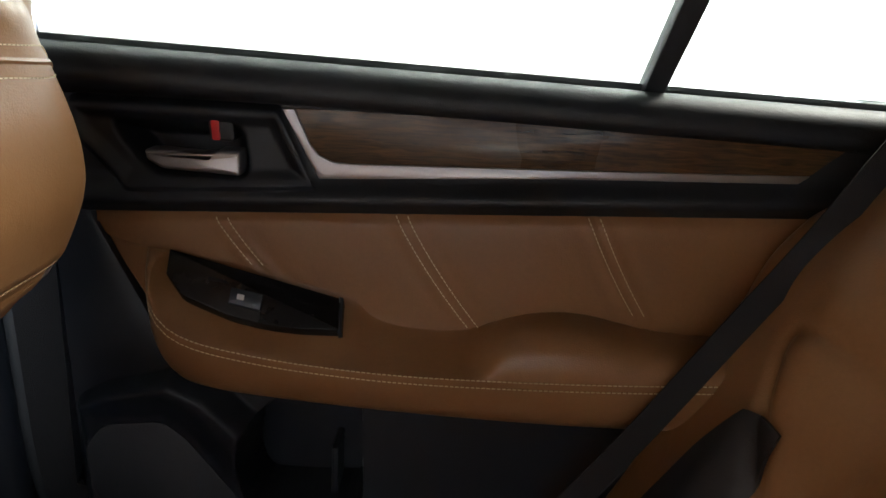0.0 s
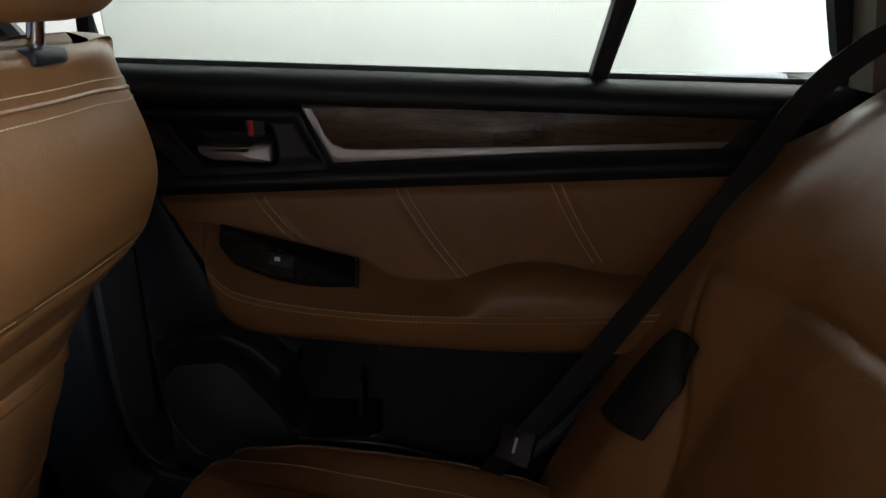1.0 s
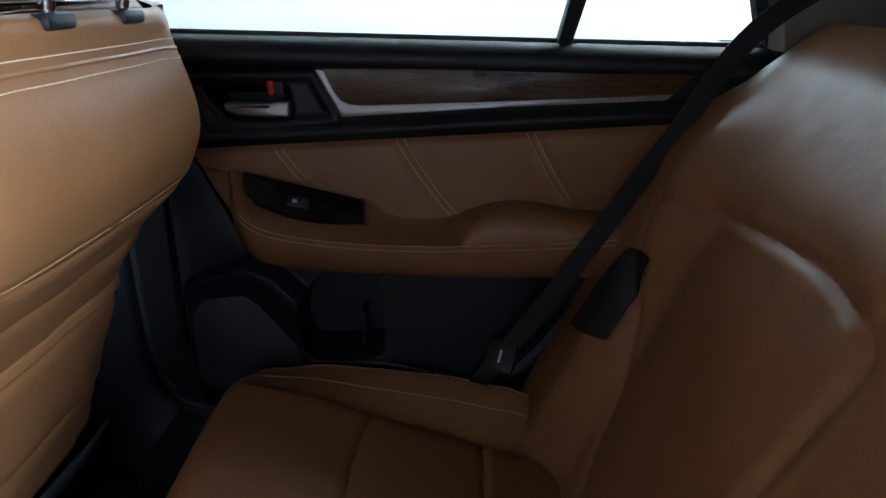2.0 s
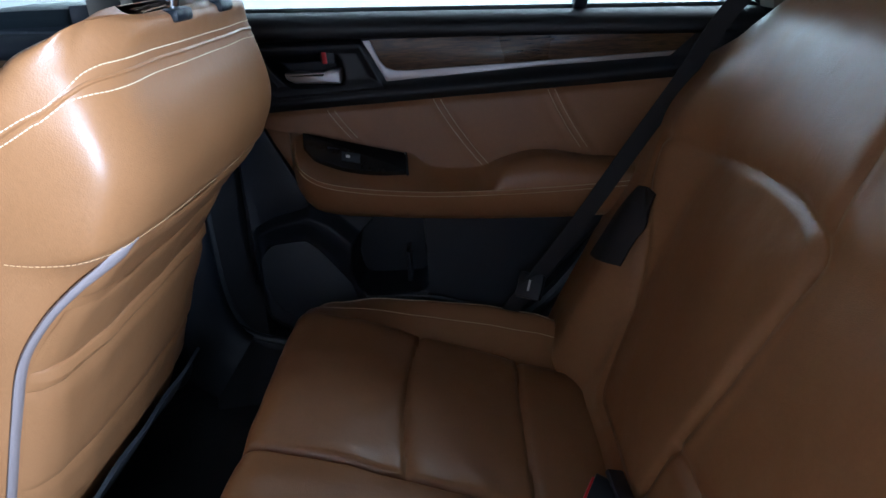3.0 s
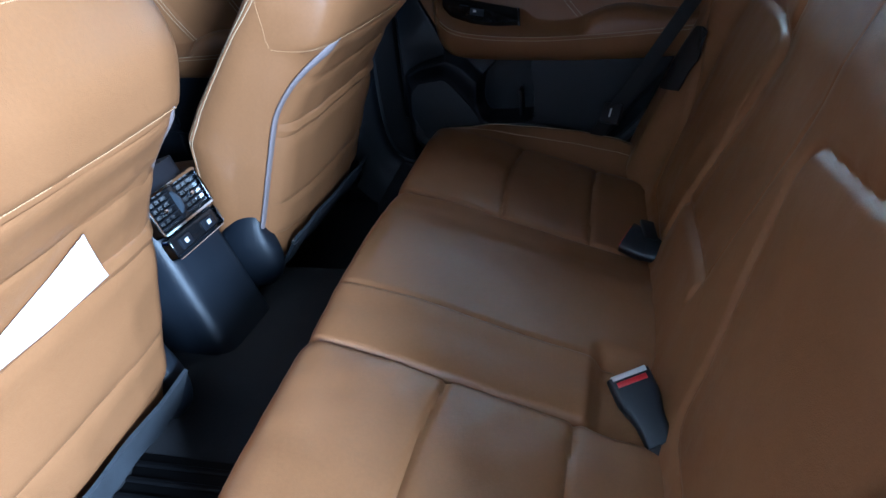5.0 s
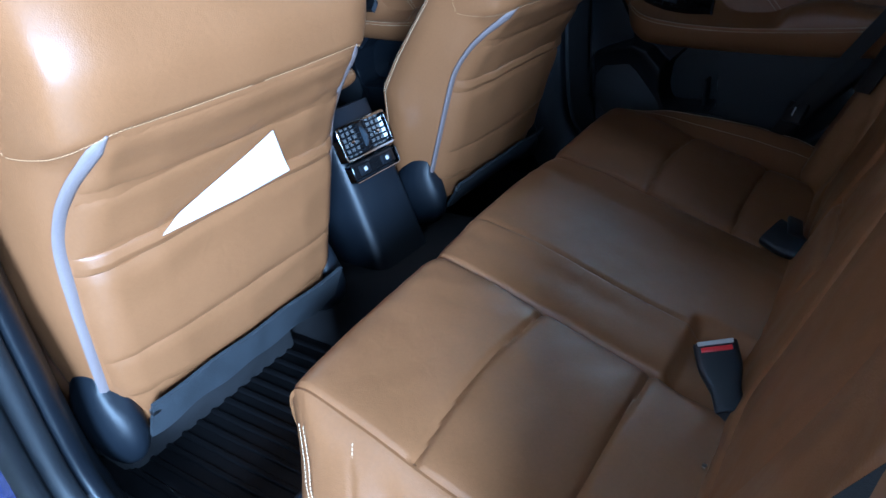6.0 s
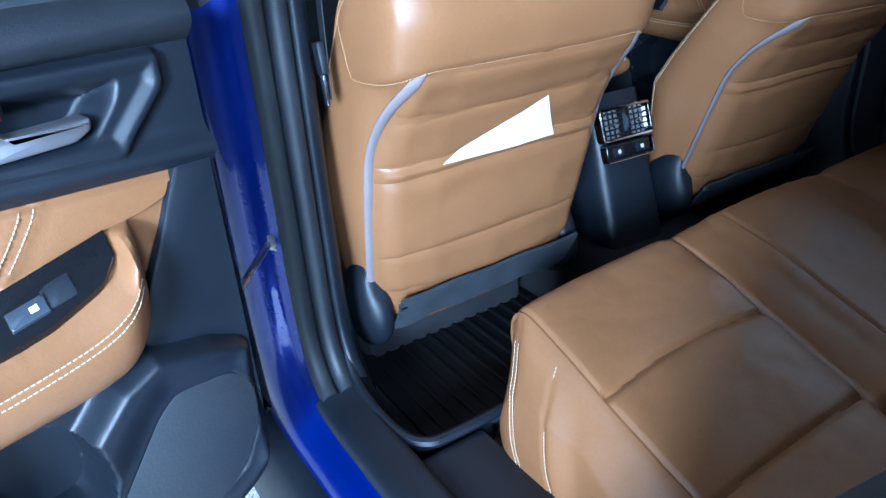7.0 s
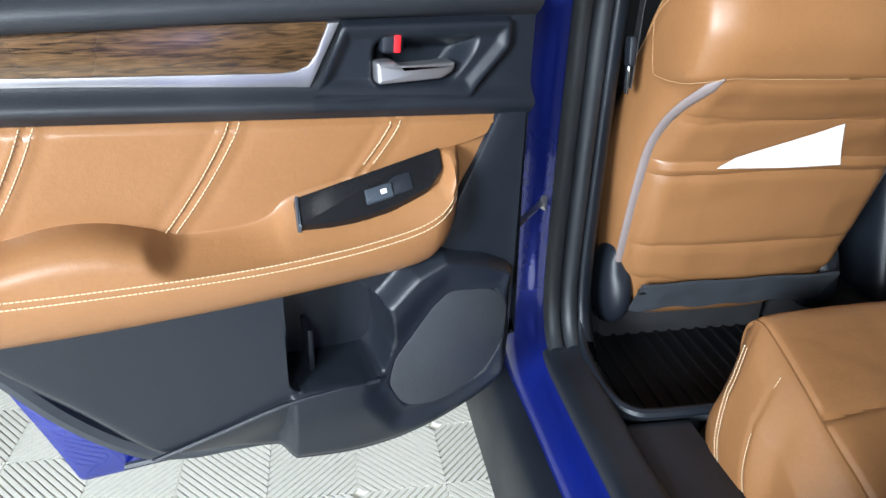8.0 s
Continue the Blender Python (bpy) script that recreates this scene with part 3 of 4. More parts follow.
    for s in (-1, 1):
        pts = spline([on_back(s * pipe_y(v), v, 0.003) for v in (0.10, 0.2, 0.35, 0.46, 0.54, 0.60, 0.65, 0.700)], 50)
        part("piping", tube(pts, 0.0095, 10, 0.45, up=(1, 0, 0), taper=4), PIPING, seat, "grey fabric piping")

    def panel(v0, v1, puff, tilt=0.0, sag=0.0):
        def fn(a, b):
            w0 = 0.0
            v = v0 + (v1 - v0) * a
            w = pipe_y(min(0.69, v)) - 0.006
            y = w * (2 * b - 1)
            v += tilt * y - sag * (y / 0.22) ** 2
            edge = min(a, 1 - a) * (v1 - v0) * LONG
            side = w - abs(y)
            lift = puff * min(1.0, math.sqrt(max(0.0, edge / 0.018))) * min(1.0, math.sqrt(max(0.0, side / 0.018)))
            wr = 0.0022 * noise.noise(Vector((y * 11, v * 16, v0 * 9))) + 0.0014 * math.sin(30 * y + 22 * v) * smooth(0.1, 0.2, abs(y))
            return on_back(y, v, 0.0008 + lift + wr * min(1.0, side / 0.02))
        return grid(18, 56, fn)
    for n, v0, v1, puff in (("cover_panel", 0.582, 0.690, 0.003), ("cover_panel", 0.462, 0.582, 0.0035), ("pocket_hem", 0.424, 0.464, 0.009), ("pocket", 0.205, 0.424, 0.0065), ("pocket_base", 0.085, 0.205, 0.005)):
        part(n, panel(v0, v1, puff, 0.0, 0.022 if n != "pocket_base" and v0 < 0.5 else 0.0), LEATHER, seat)
    for s in (-1, 1):
        row = [on_shell(cap_seam(0.01 + 0.49 * i / 40) + 0.004, 0.01 + 0.49 * i / 40, s, 0.0003) for i in range(41)]
        part("seam_stitching", stitches([row], r=0.0004), SEAM_THREAD, seat, "tan seam stitching")
        # one seam runs along the top edge and down the front edge of the flank, a row of stitches on either side
        line = spline([(0.0, 0.918), (0.15, 0.916), (0.28, 0.908), (0.38, 0.895), (0.48, 0.868), (0.57, 0.81), (0.625, 0.74), (0.645, 0.60), (0.648, 0.40), (0.645, 0.14)], 140)
        part("top_welt", tube([on_shell(v, k, s, -0.0006) for k, v in line], 0.0024, 6), LEATHER, seat)
        for off in (-1, 1):
            row = []
            for i, (k, v) in enumerate(line):
                w = smooth(0.30, 0.52, k)
                row.append(on_shell(min(0.985, v + off * 0.013 * (1 - w)), max(0.0, k + off * 0.012 * w), s, 0.0004))
            part("edge_stitching", stitches([row], r=0.0005), thread, seat)
        row = [on_shell(0.745 - 0.112 * i / 24, 0.50 + 0.12 * (1 - i / 24) ** 0.9, s, 0.0003) for i in range(25)]
        part("corner_stitching", stitches([row], r=0.0004), SEAM_THREAD, seat)
    for s in (-1, 1):
        def cover(a, b, s=s):
            r = math.sin(math.pi * (0.10 + 0.84 * a)) ** 0.6
            ang = 2 * math.pi * b
            return turn @ Vector((-0.062 + 0.072 * r * math.cos(ang), s * (0.224 + 0.036 * r * math.sin(ang)), -0.075 + 0.165 * a - 0.03 * math.cos(ang) * a))
        part("corner_cover", grid(16, 24, cover, close=True), PLASTIC, seat, "dark plastic hinge cover")
    part("carpet_flap", grid(10, 30, lambda a, b: turn @ Vector((0.010 - 0.012 * a + 0.0015 * math.sin(b * 17), -0.205 + 0.41 * b, 0.072 - (0.080 + 0.004 * math.sin(b * 23)) * a)), 0.006), FLAP, seat, "grey carpet flap under the pocket")
    part("pocket_clip", turned(box(0.004, 0.014, -0.206, -0.190, 0.046, 0.058, 0.003), turn), STEEL, seat, "small metal hook")
    # cushion ahead of the back
    part("cushion", grid(24, 40, lambda a, b: Vector((-0.31 + 0.27 * math.copysign(abs(math.cos(2 * math.pi * b)) ** 0.4, math.cos(2 * math.pi * b)) * math.sin(math.pi * (0.02 + 0.96 * a)) ** 0.25,
                                                     0.225 * math.copysign(abs(math.sin(2 * math.pi * b)) ** 0.4, math.sin(2 * math.pi * b)) * math.sin(math.pi * (0.02 + 0.96 * a)) ** 0.25, 0.40 + 0.18 * a)), close=True), LEATHER, seat, "tan leather cushion")
    part("seat_rail", box(-0.50, -0.13, -0.2, 0.2, 0.31, 0.42, 0.02), CARPET, seat)
    top = turn @ Vector((-0.080, 0, 0.676))
    for s in (-0.065, 0.065):
        part("headrest_post", tube([top + Vector((0, s, -0.03)), top + Vector((0.018, s, 0.05)), top + Vector((0.03, s, 0.12))], 0.0065, 12), CHROME, seat, "chrome headrest post")
        part("post_guide", turned(box(-0.017, 0.017, -0.022, 0.022, -0.006, 0.008, 0.005), Matrix.Translation(top + Vector((0.004, s, -0.006)))), PLASTIC, seat, "black post guide")

    def rest(a, b):
        ang, p = 2 * math.pi * b, math.pi * a
        r = math.sin(p) ** 0.45
        c, s = math.cos(ang), math.sin(ang)
        return top + Vector((0.03 + 0.055 * r * math.copysign(abs(c) ** 0.7, c), 0.135 * r * math.copysign(abs(s) ** 0.7, s), 0.112 - 0.09 * math.copysign(abs(math.cos(p)) ** 0.7, math.cos(p))))
    part("headrest", grid(20, 28, rest, close=True), LEATHER, seat, "tan leather headrest")
    return seat, turn, on_back


DRIVER = pose(-0.514, -0.445, 0, 0, 0, 0.8)
driver, turn_d, driver_back = front_seat(DRIVER, 18.5, "tan leather front seat with paper in its back pocket", SEAM_THREAD)
passenger, turn_p, passenger_back = front_seat(pose(-0.525, 0.382, 0, 0, 0, -1.5), 26, "tan leather front seat with an empty back pocket", THREAD)

# ---- rear bench ----
bench = empty("rear_bench", pose(0, 0, 0), "brown tan leather rear bench seat with grooved seams", "car seat")
SEAM = 0.232
CUSH = spline([(-0.19, 0.36), (-0.235, 0.45), (-0.268, 0.56), (-0.264, 0.612), (-0.238, 0.634), (-0.18, 0.619), (-0.08, 0.581), (0.08, 0.526), (0.20, 0.487), (0.30, 0.455)], 240)


def cushion(a, y):
    """a from 0 (foot of the front) to 1 (under the backrest)."""
    i = min(239, int(a * 240))
    p = CUSH[i].lerp(CUSH[i + 1], a * 240 - i)
    t = (CUSH[i + 1] - CUSH[i]).normalized()
    n = Vector((-t.y, t.x))
    x, z = p
    top = smooth(0.30, 0.44, a)
    g, lift, w = 0.0, 0.0, abs(y)
    g += (0.009 * groove(w - SEAM, 0.0042) + 0.003 * groove(w - SEAM, 0.02)) * smooth(0.2, 0.4, a)
    if w < SEAM:
        lift += 0.010 * smooth(SEAM, 0.11, w) * top
        g += (0.0035 * groove(y + 0.104, 0.003) + 0.002 * groove(w - 0.15, 0.02)) * top
    elif w < 0.575:
        k = (w - SEAM) / (0.575 - SEAM)
        bow = 0.014 * math.sin(k * math.pi)
        for c in (x + 0.078 + bow, x - 0.088 + bow * 0.4):
            g += (0.006 * groove(c, 0.0042) + 0.0028 * groove(c, 0.016)) * top
        lift += 0.004 * math.sin(k * math.pi) ** 0.5 * top
    g += (0.006 * groove(w - 0.577, 0.0035) + 0.002 * groove(w - 0.577, 0.014)) * top
    g += 0.020 * smooth(0.095, 0.125, x) * smooth(-0.25, -0.225, y) * smooth(-0.06, -0.10, y)
    wr = 0.0022 * noise.noise(Vector((x * 9, y * 9, 0.3))) + 0.0010 * noise.noise(Vector((x * 40, y * 25, 2.3)))
    wr += 0.0012 * math.sin(75 * (x + 0.4 * w)) * groove(w - SEAM - 0.03, 0.03) * top
    o = lift - g + wr
    x -= lerp_table([(-0.58, 0.0), (-0.43, 0.012), (-0.2, 0.021), (0.3, 0.028)], y) * smooth(-0.12, -0.24, x)
    return Vector((x + n.x * o, y, z + n.y * o))


def pad(name, y0, y1, n, label):
    return part(name, grid(300, n, lambda a, b: cushion(a, y0 + (y1 - y0) * b)), LEATHER, bench, label)


FRONT_X = [(0.345, -0.200), (0.45, -0.241), (0.56, -0.2625), (0.60, -0.2625), (0.62, -0.252), (0.634, -0.235)]
TOP_Z = [(-0.268, 0.60), (-0.258, 0.622), (-0.238, 0.634), (-0.18, 0.619), (-0.08, 0.581), (0.08, 0.526), (0.20, 0.487), (0.30, 0.455)]
SIDE_SEAM = [(0.34, -0.048), (0.45, -0.098), (0.57, -0.146), (0.64, -0.168)]


pad("cushion_pad", -SEAM, SEAM, 110, "middle leather seat pad")
for s in (-1, 1):
    pad("cushion_pad", s * SEAM, s * 0.579, 90, "outer leather seat pad with two cross seams")

    def skirt(a, b, s=s):
        """A bolster that rises towards the rear, then falls to the sill."""
        p = cushion(0.05 + 0.95 * a, s * 0.577)
        out = 0.115 * math.sin(b * math.pi / 2) ** 0.9
        rise = lerp_table([(-0.25, -0.028), (-0.186, -0.006), (-0.073, 0.026), (0.04, 0.05), (0.13, 0.06), (0.25, 0.045)], p.x)
        lift = rise * math.sin(math.pi / 2 * min(1.0, b / 0.6)) ** 1.4 - 0.24 * max(0.0, b - 0.5) ** 2.0 - 0.22 * max(0.0, b - 0.75)
        front = smooth(-0.12, -0.27, p.x)
        z = p.z + lift
        z += (0.35 - z) * smooth(0.70, 1.0, b) ** 1.5
        return Vector((p.x + 0.05 * b * b * front, s * (0.577 + out), max(0.34, z)))

    def side(x, z):
        """How far the near side panel stands out at x and z."""
        r = min(x - lerp_table(FRONT_X, z), 1.9 * (lerp_table(TOP_Z, x) - z))
        e = 0.048 * math.sqrt(max(0.0, 1 - (1 - min(1.0, max(0.0, r) / 0.070)) ** 2))
        c = x - lerp_table(SIDE_SEAM, z)
        e -= 0.015 * smooth(0.0, 0.05, c) * smooth(0.0, 0.04, lerp_table(TOP_Z, x) - z) + 0.003 * groove(c, 0.004)
        e -= 0.002 * groove(x - lerp_table(SIDE_SEAM, z) + 0.068 + 0.05 * (z - 0.5), 0.004)
        e += 0.028 * smooth(0.58, 0.46, z)
        return e + 0.002 * noise.noise(Vector((x * 11, z * 11, 0.2)))

    def near_side(a, b):
        # lofted from the pad's edge down to the plinth
        p = cushion(0.03 + 0.97 * a, -0.579)
        x, z = p.x + (-0.20 + 0.46 * a - p.x) * b, p.z + (0.345 - p.z) * b
        return Vector((x, p.y - side(x, z) * min(1.0, b / 0.32) ** 0.6, z))
    if s < 0:
        part("side_skirt", grid(150, 60, near_side), LEATHER, bench, "leather side skirt")
        for sx in (-0.072, -0.064, 0.0):
            row = []
            for i in range(50):
                z = (0.596 if sx < 0 else 0.592) - 0.24 * i / 49
                x = lerp_table(SIDE_SEAM, z) + sx - 0.05 * (z - 0.5) * (1 if sx < 0 else 0)
                drop = min(1.0, (lerp_table(TOP_Z, x) - z) / (lerp_table(TOP_Z, x) - 0.345) / 0.32)
                row.append(Vector((x, -(0.5802 + side(x, z) * max(0.0, drop) ** 0.6), min(z, lerp_table(TOP_Z, x) - 0.002))))
            part("skirt_stitching", stitches([row], r=0.0005), THREAD, bench)
        continue
    part("side_skirt", grid(80, 30, skirt), LEATHER, bench, "leather side skirt")
    for k0, k1 in ((0.52, 0.60), (0.60, 0.68), (0.16, 0.34)):
        pts = [skirt(0.22 + 0.73 * i / 60, k0 + (k1 - k0) * (i / 60)) + Vector((0, s * 0.0012, 0.0008)) for i in range(61)]
        part("skirt_stitching", stitches([pts]), THREAD, bench)

# backrest: leaning frame with padded inserts
BT = pose(0.20, 0, 0.50, 0, 23.8, 0)
INSERT_R = rounded([(0.235, 0.02), (0.232, 0.115), (0.215, 0.34), (0.205, 0.43), (0.30, 0.455), (0.44, 0.447), (0.645, 0.418), (0.56, 0.27), (0.51, 0.115), (0.47, 0.02)], 0.034, 6)
INSERT_L = rounded([(-0.235, 0.02), (-0.20, 0.125), (-0.145, 0.215), (-0.085, 0.345), (-0.10, 0.385), (-0.25, 0.40), (-0.39, 0.422), (-0.60, 0.40), (-0.60, 0.25), (-0.56, 0.09), (-0.50, 0.02)], 0.05, 6)


def backrest(y, v):
    """v: metres up the leaning back; x to the rear."""
    g = 0.0
    for poly in (INSERT_R, INSERT_L):
        sd = sd_poly(y, v, poly)
        g += 0.0065 * groove(sd, 0.008) - 0.007 * smooth(0.0, -0.10, sd) - 0.003 * smooth(0.0, 0.035, sd) * smooth(0.40, 0.47, v) * smooth(0.66, 0.5, v)
        g -= 0.004 * smooth(0.0, 0.06, sd) * smooth(0.30, 0.10, sd)
    g += 0.006 * groove(v - 0.128 - 0.02 * (0.23 - y), 0.007) * smooth(0.245, 0.225, y) * smooth(-0.05, -0.03, y)
    g += 0.010 * smooth(0.24, 0.19, y) * smooth(-0.07, -0.02, y) * smooth(0.10, 0.15, v) * smooth(0.62, 0.5, v)
    g += 0.008 * groove(y + 0.042, 0.007) * smooth(0.08, 0.12, v)
    g += 0.005 * groove(y - 0.216, 0.006) * smooth(0.43, 0.46, v)
    g -= 0.046 * smooth(0.515, 0.615, abs(y)) * smooth(0.64, 0.42, v)
    g += 1.6 * max(0.0, v - 0.615) ** 1.5 + 8.0 * max(0.0, abs(y) - 0.718) ** 1.6 + 2.0 * max(0.0, abs(y) - 0.60) ** 1.7 * smooth(0.5, 0.68, v)
    wr = 0.0030 * noise.noise(Vector((y * 8, v * 8, 4.3))) + 0.001 * noise.noise(Vector((y * 30, v * 22, 1.3)))
    return BT @ Vector((g + wr, y, v))


def back_part(y0, y1, n):
    return part("backrest", grid(170, n, lambda a, b: backrest(y0 + (y1 - y0) * b, -0.06 + 0.755 * a), 0.0), LEATHER, bench, "tan leather backrest")


back_part(-0.745, -0.042, 160)
back_part(-0.042, 0.745, 180)
for y in (-0.36, 0.40):
    p = BT @ Vector((0.06, y, 0.69))

    def rest(a, b, p=p):
        ang, q = 2 * math.pi * b, math.pi * a
        r = math.sin(q) ** 0.45
        c, s = math.cos(ang), math.sin(ang)
        return p + Vector((0.03 + 0.05 * r * math.copysign(abs(c) ** 0.7, c), 0.13 * r * math.copysign(abs(s) ** 0.7, s), 0.09 - 0.07 * math.copysign(abs(math.cos(q)) ** 0.7, math.cos(q))))
    part("headrest", grid(20, 28, rest, close=True), LEATHER, bench, "low tan leather headrest")
TAG = [Vector(p) for p in ((0.655, 0.176), (0.566, 0.205), (0.610, 0.338), (0.572, 0.342))]


def tag_point(a, b):
    # a squircle keeps the patch's corners round
    u, w = 2 * a - 1, 2 * b - 1
    u, w = u * math.sqrt(1 - 0.12 * w * w), w * math.sqrt(1 - 0.12 * u * u)
    a, b = (u + 1) / 2, (w + 1) / 2
    p = TAG[0].lerp(TAG[2], a).lerp(TAG[1].lerp(TAG[3], a), b)
    return backrest(p.x, p.y) + Vector((-0.005, -0.002, 0.002))


part("side_tag", grid(16, 10, tag_point, 0.004), SOFT, bench, "dark mesh patch on the side bolster")


# ---- seat belts and buckles ----
def ribbon(points, across, width, thick, n=40):
    """A flat strap through points, its width along across."""
    c = Vector(across).normalized()
    pts = spline(points, n)
    return grid(n, 4, lambda a, b: pts[round(a * n)] + c * width * (b - 0.5), thick)


belt = empty("seat_belt", pose(0, 0, 0), "black webbing seat belt hanging beside the bench", "seat belt", "seat belts")
part("webbing", ribbon([(0.61, 0.61, 1.21), (0.50, 0.645, 1.16), (0.425, 0.670, 1.09), (0.350, 0.668, 0.970), (0.283, 0.658, 0.875), (0.190, 0.652, 0.735), (0.098, 0.660, 0.600), (0.07, 0.69, 0.54)], (-0.83, -0.10, 0.56), 0.031, 0.0015), WEBBING, belt, "black woven webbing")
tongue = part("belt_tongue", turned(box(-0.008, 0.008, -0.024, 0.024, -0.024, 0.024, 0.005), Matrix.Translation((0.117, 0.652, 0.628)) @ pose(0, 0, 0, 0, 34, 62)), PLASTIC, belt, "black belt stop")
part("belt_label", turned(box(-0.0090, -0.0083, -0.002, 0.002, -0.010, 0.010), Matrix.Translation((0.117, 0.652, 0.628)) @ pose(0, 0, 0, 0, 34, 62)), GREYLABEL, tongue, "pale printed label")
left_belt = empty("seat_belt", pose(0, 0, 0), "black webbing seat belt over the bench's outer bolster", "seat belt", "seat belts")
part("webbing", ribbon([(0.62, -0.64, 1.17), (0.50, -0.69, 1.12), (0.36, -0.73, 0.92), (0.27, -0.745, 0.76), (0.17, -0.75, 0.56)], (-0.6, 0.2, 0.4), 0.047, 0.0015), WEBBING, left_belt, "black woven webbing")
part("belt_guide", turned(box(-0.03, 0.03, -0.03, 0.03, -0.012, 0.012, 0.008), pose(0.60, -0.645, 1.165, 0, 20, 0)), PLASTIC, left_belt, "black belt guide")


def buckle(m, label, bright=True):
    ob = empty("belt_buckle", m, label, "belt buckle", "belt buckles")
    part("housing", grid(16, 24, lambda a, b: Vector(((0.011 + 0.003 * a) * math.copysign(abs(math.cos(2 * math.pi * b)) ** 0.5, math.cos(2 * math.pi * b)), (0.020 + 0.010 * smooth(0.25, 0.7, a)) * math.copysign(abs(math.sin(2 * math.pi * b)) ** 0.5, math.sin(2 * math.pi * b)), 0.10 * a - 0.02)), close=True), PLASTIC, ob, "black buckle housing")
    part("release_button", box(-0.011, 0.004, -0.024, 0.024, 0.076, 0.0835, 0.002), RED, ob, "red release button")
    if bright:
        part("release_face", box(0.0128, 0.0152, -0.021, 0.021, 0.064, 0.0715, 0.001), RED, ob, "red release button")
        part("slot_face", box(0.0125, 0.0150, -0.024, 0.024, 0.0745, 0.0805, 0.0008), GREYLABEL, ob, "pale slot rim")
        part("slot_rim", box(0.006, 0.0115, -0.025, 0.025, 0.077, 0.0825, 0.001), GREYLABEL, ob, "pale slot rim")
    part("strap", box(-0.003, 0.003, -0.018, 0.018, -0.07, -0.018, 0.001), WEBBING, ob)
    return ob


def upright(base, tip, face):
    """The pose whose z runs from base to tip and whose x leans towards face."""
    z = (Vector(tip) - Vector(base)).normalized()
    x = Vector(face)
    x = (x - x.dot(z) * z).normalized()
    y = z.cross(x)
    return Matrix.Translation(base) @ Matrix((x, y, z)).transposed().to_4x4()


buckle(upright((0.188, -0.225, 0.505), (0.150, -0.160, 0.548), (-0.3, 0.2, 1)), "black belt buckle with red button on the bench")
buckle(upright((0.222, 0.212, 0.508), (0.145, 0.248, 0.532), (-0.1, -0.6, 1)), "black belt buckle tipped over in the seat crease", False)
loose = part("belt_tab", turned(box(-0.014, 0.014, -0.022, 0.022, -0.004, 0.004, 0.003), pose(0.192, 0.240, 0.548, 20, 25, 20)), PLASTIC)
tagged(loose, "black plastic belt tongue beside the buckle", "belt tongue")
rivet = part("seat_rivet", turned(box(-0.004, 0.004, -0.004, 0.004, -0.004, 0.004, 0.003), pose(0.192, -0.357, 0.502)), CHROME, bench, "small bright metal button")

# ---- centre console ----
console = empty("center_console", pose(-0.613, 0.026, 0, 0, 0, -3), "dark plastic console end with chrome-rimmed rear air vents", "console")
CT = pose(0, 0, 0.689, 0, -19, 0) @ Matrix.Diagonal((1, 0.76, 0.96, 1))


def on_console(bm):
    return turned(bm, CT)


part("console_body", grid(20, 32, lambda a, b: CT @ Vector((-0.16 + 0.15 * math.copysign(abs(math.cos(2 * math.pi * b)) ** 0.3, math.cos(2 * math.pi * b)), (0.106 + 0.012 * (1 - a)) * math.copysign(abs(math.sin(2 * math.pi * b)) ** 0.3, math.sin(2 * math.pi * b)), -0.30 + 0.395 * a)), close=True), PLASTIC, console, "dark console body")
part("armrest_lid", grid(16, 32, lambda a, b: Vector((-0.25 + 0.17 * math.copysign(abs(math.cos(2 * math.pi * b)) ** 0.3, math.cos(2 * math.pi * b)) * math.sin(math.pi * (0.1 + 0.8 * a)) ** 0.12, 0.108 * math.copysign(abs(math.sin(2 * math.pi * b)) ** 0.3, math.sin(2 * math.pi * b)) * math.sin(math.pi * (0.1 + 0.8 * a)) ** 0.2, 0.784 + 0.05 * a)), close=True), LEATHER, console, "tan leather armrest lid")


def rim(y0, y1, z0, z1, w, x0, x1, r):
    """A rounded frame round an opening."""
    outer = rounded([(y0, z0), (y1, z0), (y1, z1), (y0, z1)], r, 5)
    inner = rounded([(y0 + w, z0 + w), (y1 - w, z0 + w), (y1 - w, z1 - w), (y0 + w, z1 - w)], r * 0.7, 5)
    bm = bmesh.new()
    n = len(outer)
    rings = [[bm.verts.new((x, a, b)) for a, b in o] for x, o in ((x0, outer), (x1 - 0.001, outer), (x1, [(a + (c - a) * 0.3, b + (d - b) * 0.3) for (a, b), (c, d) in zip(outer, inner)]), (x1 - 0.001, inner), (x0, inner))]
    for p, q in zip(rings, rings[1:]):
        for i in range(n):
            bm.faces.new((p[i], p[(i + 1) % n], q[(i + 1) % n], q[i]))
    return bm


vent = part("air_vent", on_console(rim(-0.098, 0.098, -0.018, 0.060, 0.0055, -0.012, 0.010, 0.010)), VENT, console, "chrome rimmed rear air vent")
part("vent_throat", on_console(box(-0.035, -0.007, -0.092, 0.092, -0.012, 0.055)), GLOSS, vent, "black vent throat")
part("vent_bridge", on_console(box(-0.014, 0.002, -0.014, 0.014, -0.011, 0.053, 0.002)), GLOSS, vent)
wheel = bmesh.new()
bmesh.ops.create_cone(wheel, cap_ends=True, segments=28, radius1=0.030, radius2=0.030, depth=0.012)
bmesh.ops.bevel(wheel, geom=[e for e in wheel.edges if not e.is_boundary and abs(e.verts[0].co.z - e.verts[1].co.z) < 1e-5], offset=0.0025, segments=2, affect="EDGES", profile=0.5)
part("thumb_wheel", on_console(turned(wheel, pose(-0.018, 0, 0.021, 0, 90, 90))), KEY, vent, "satin grey thumb wheel")
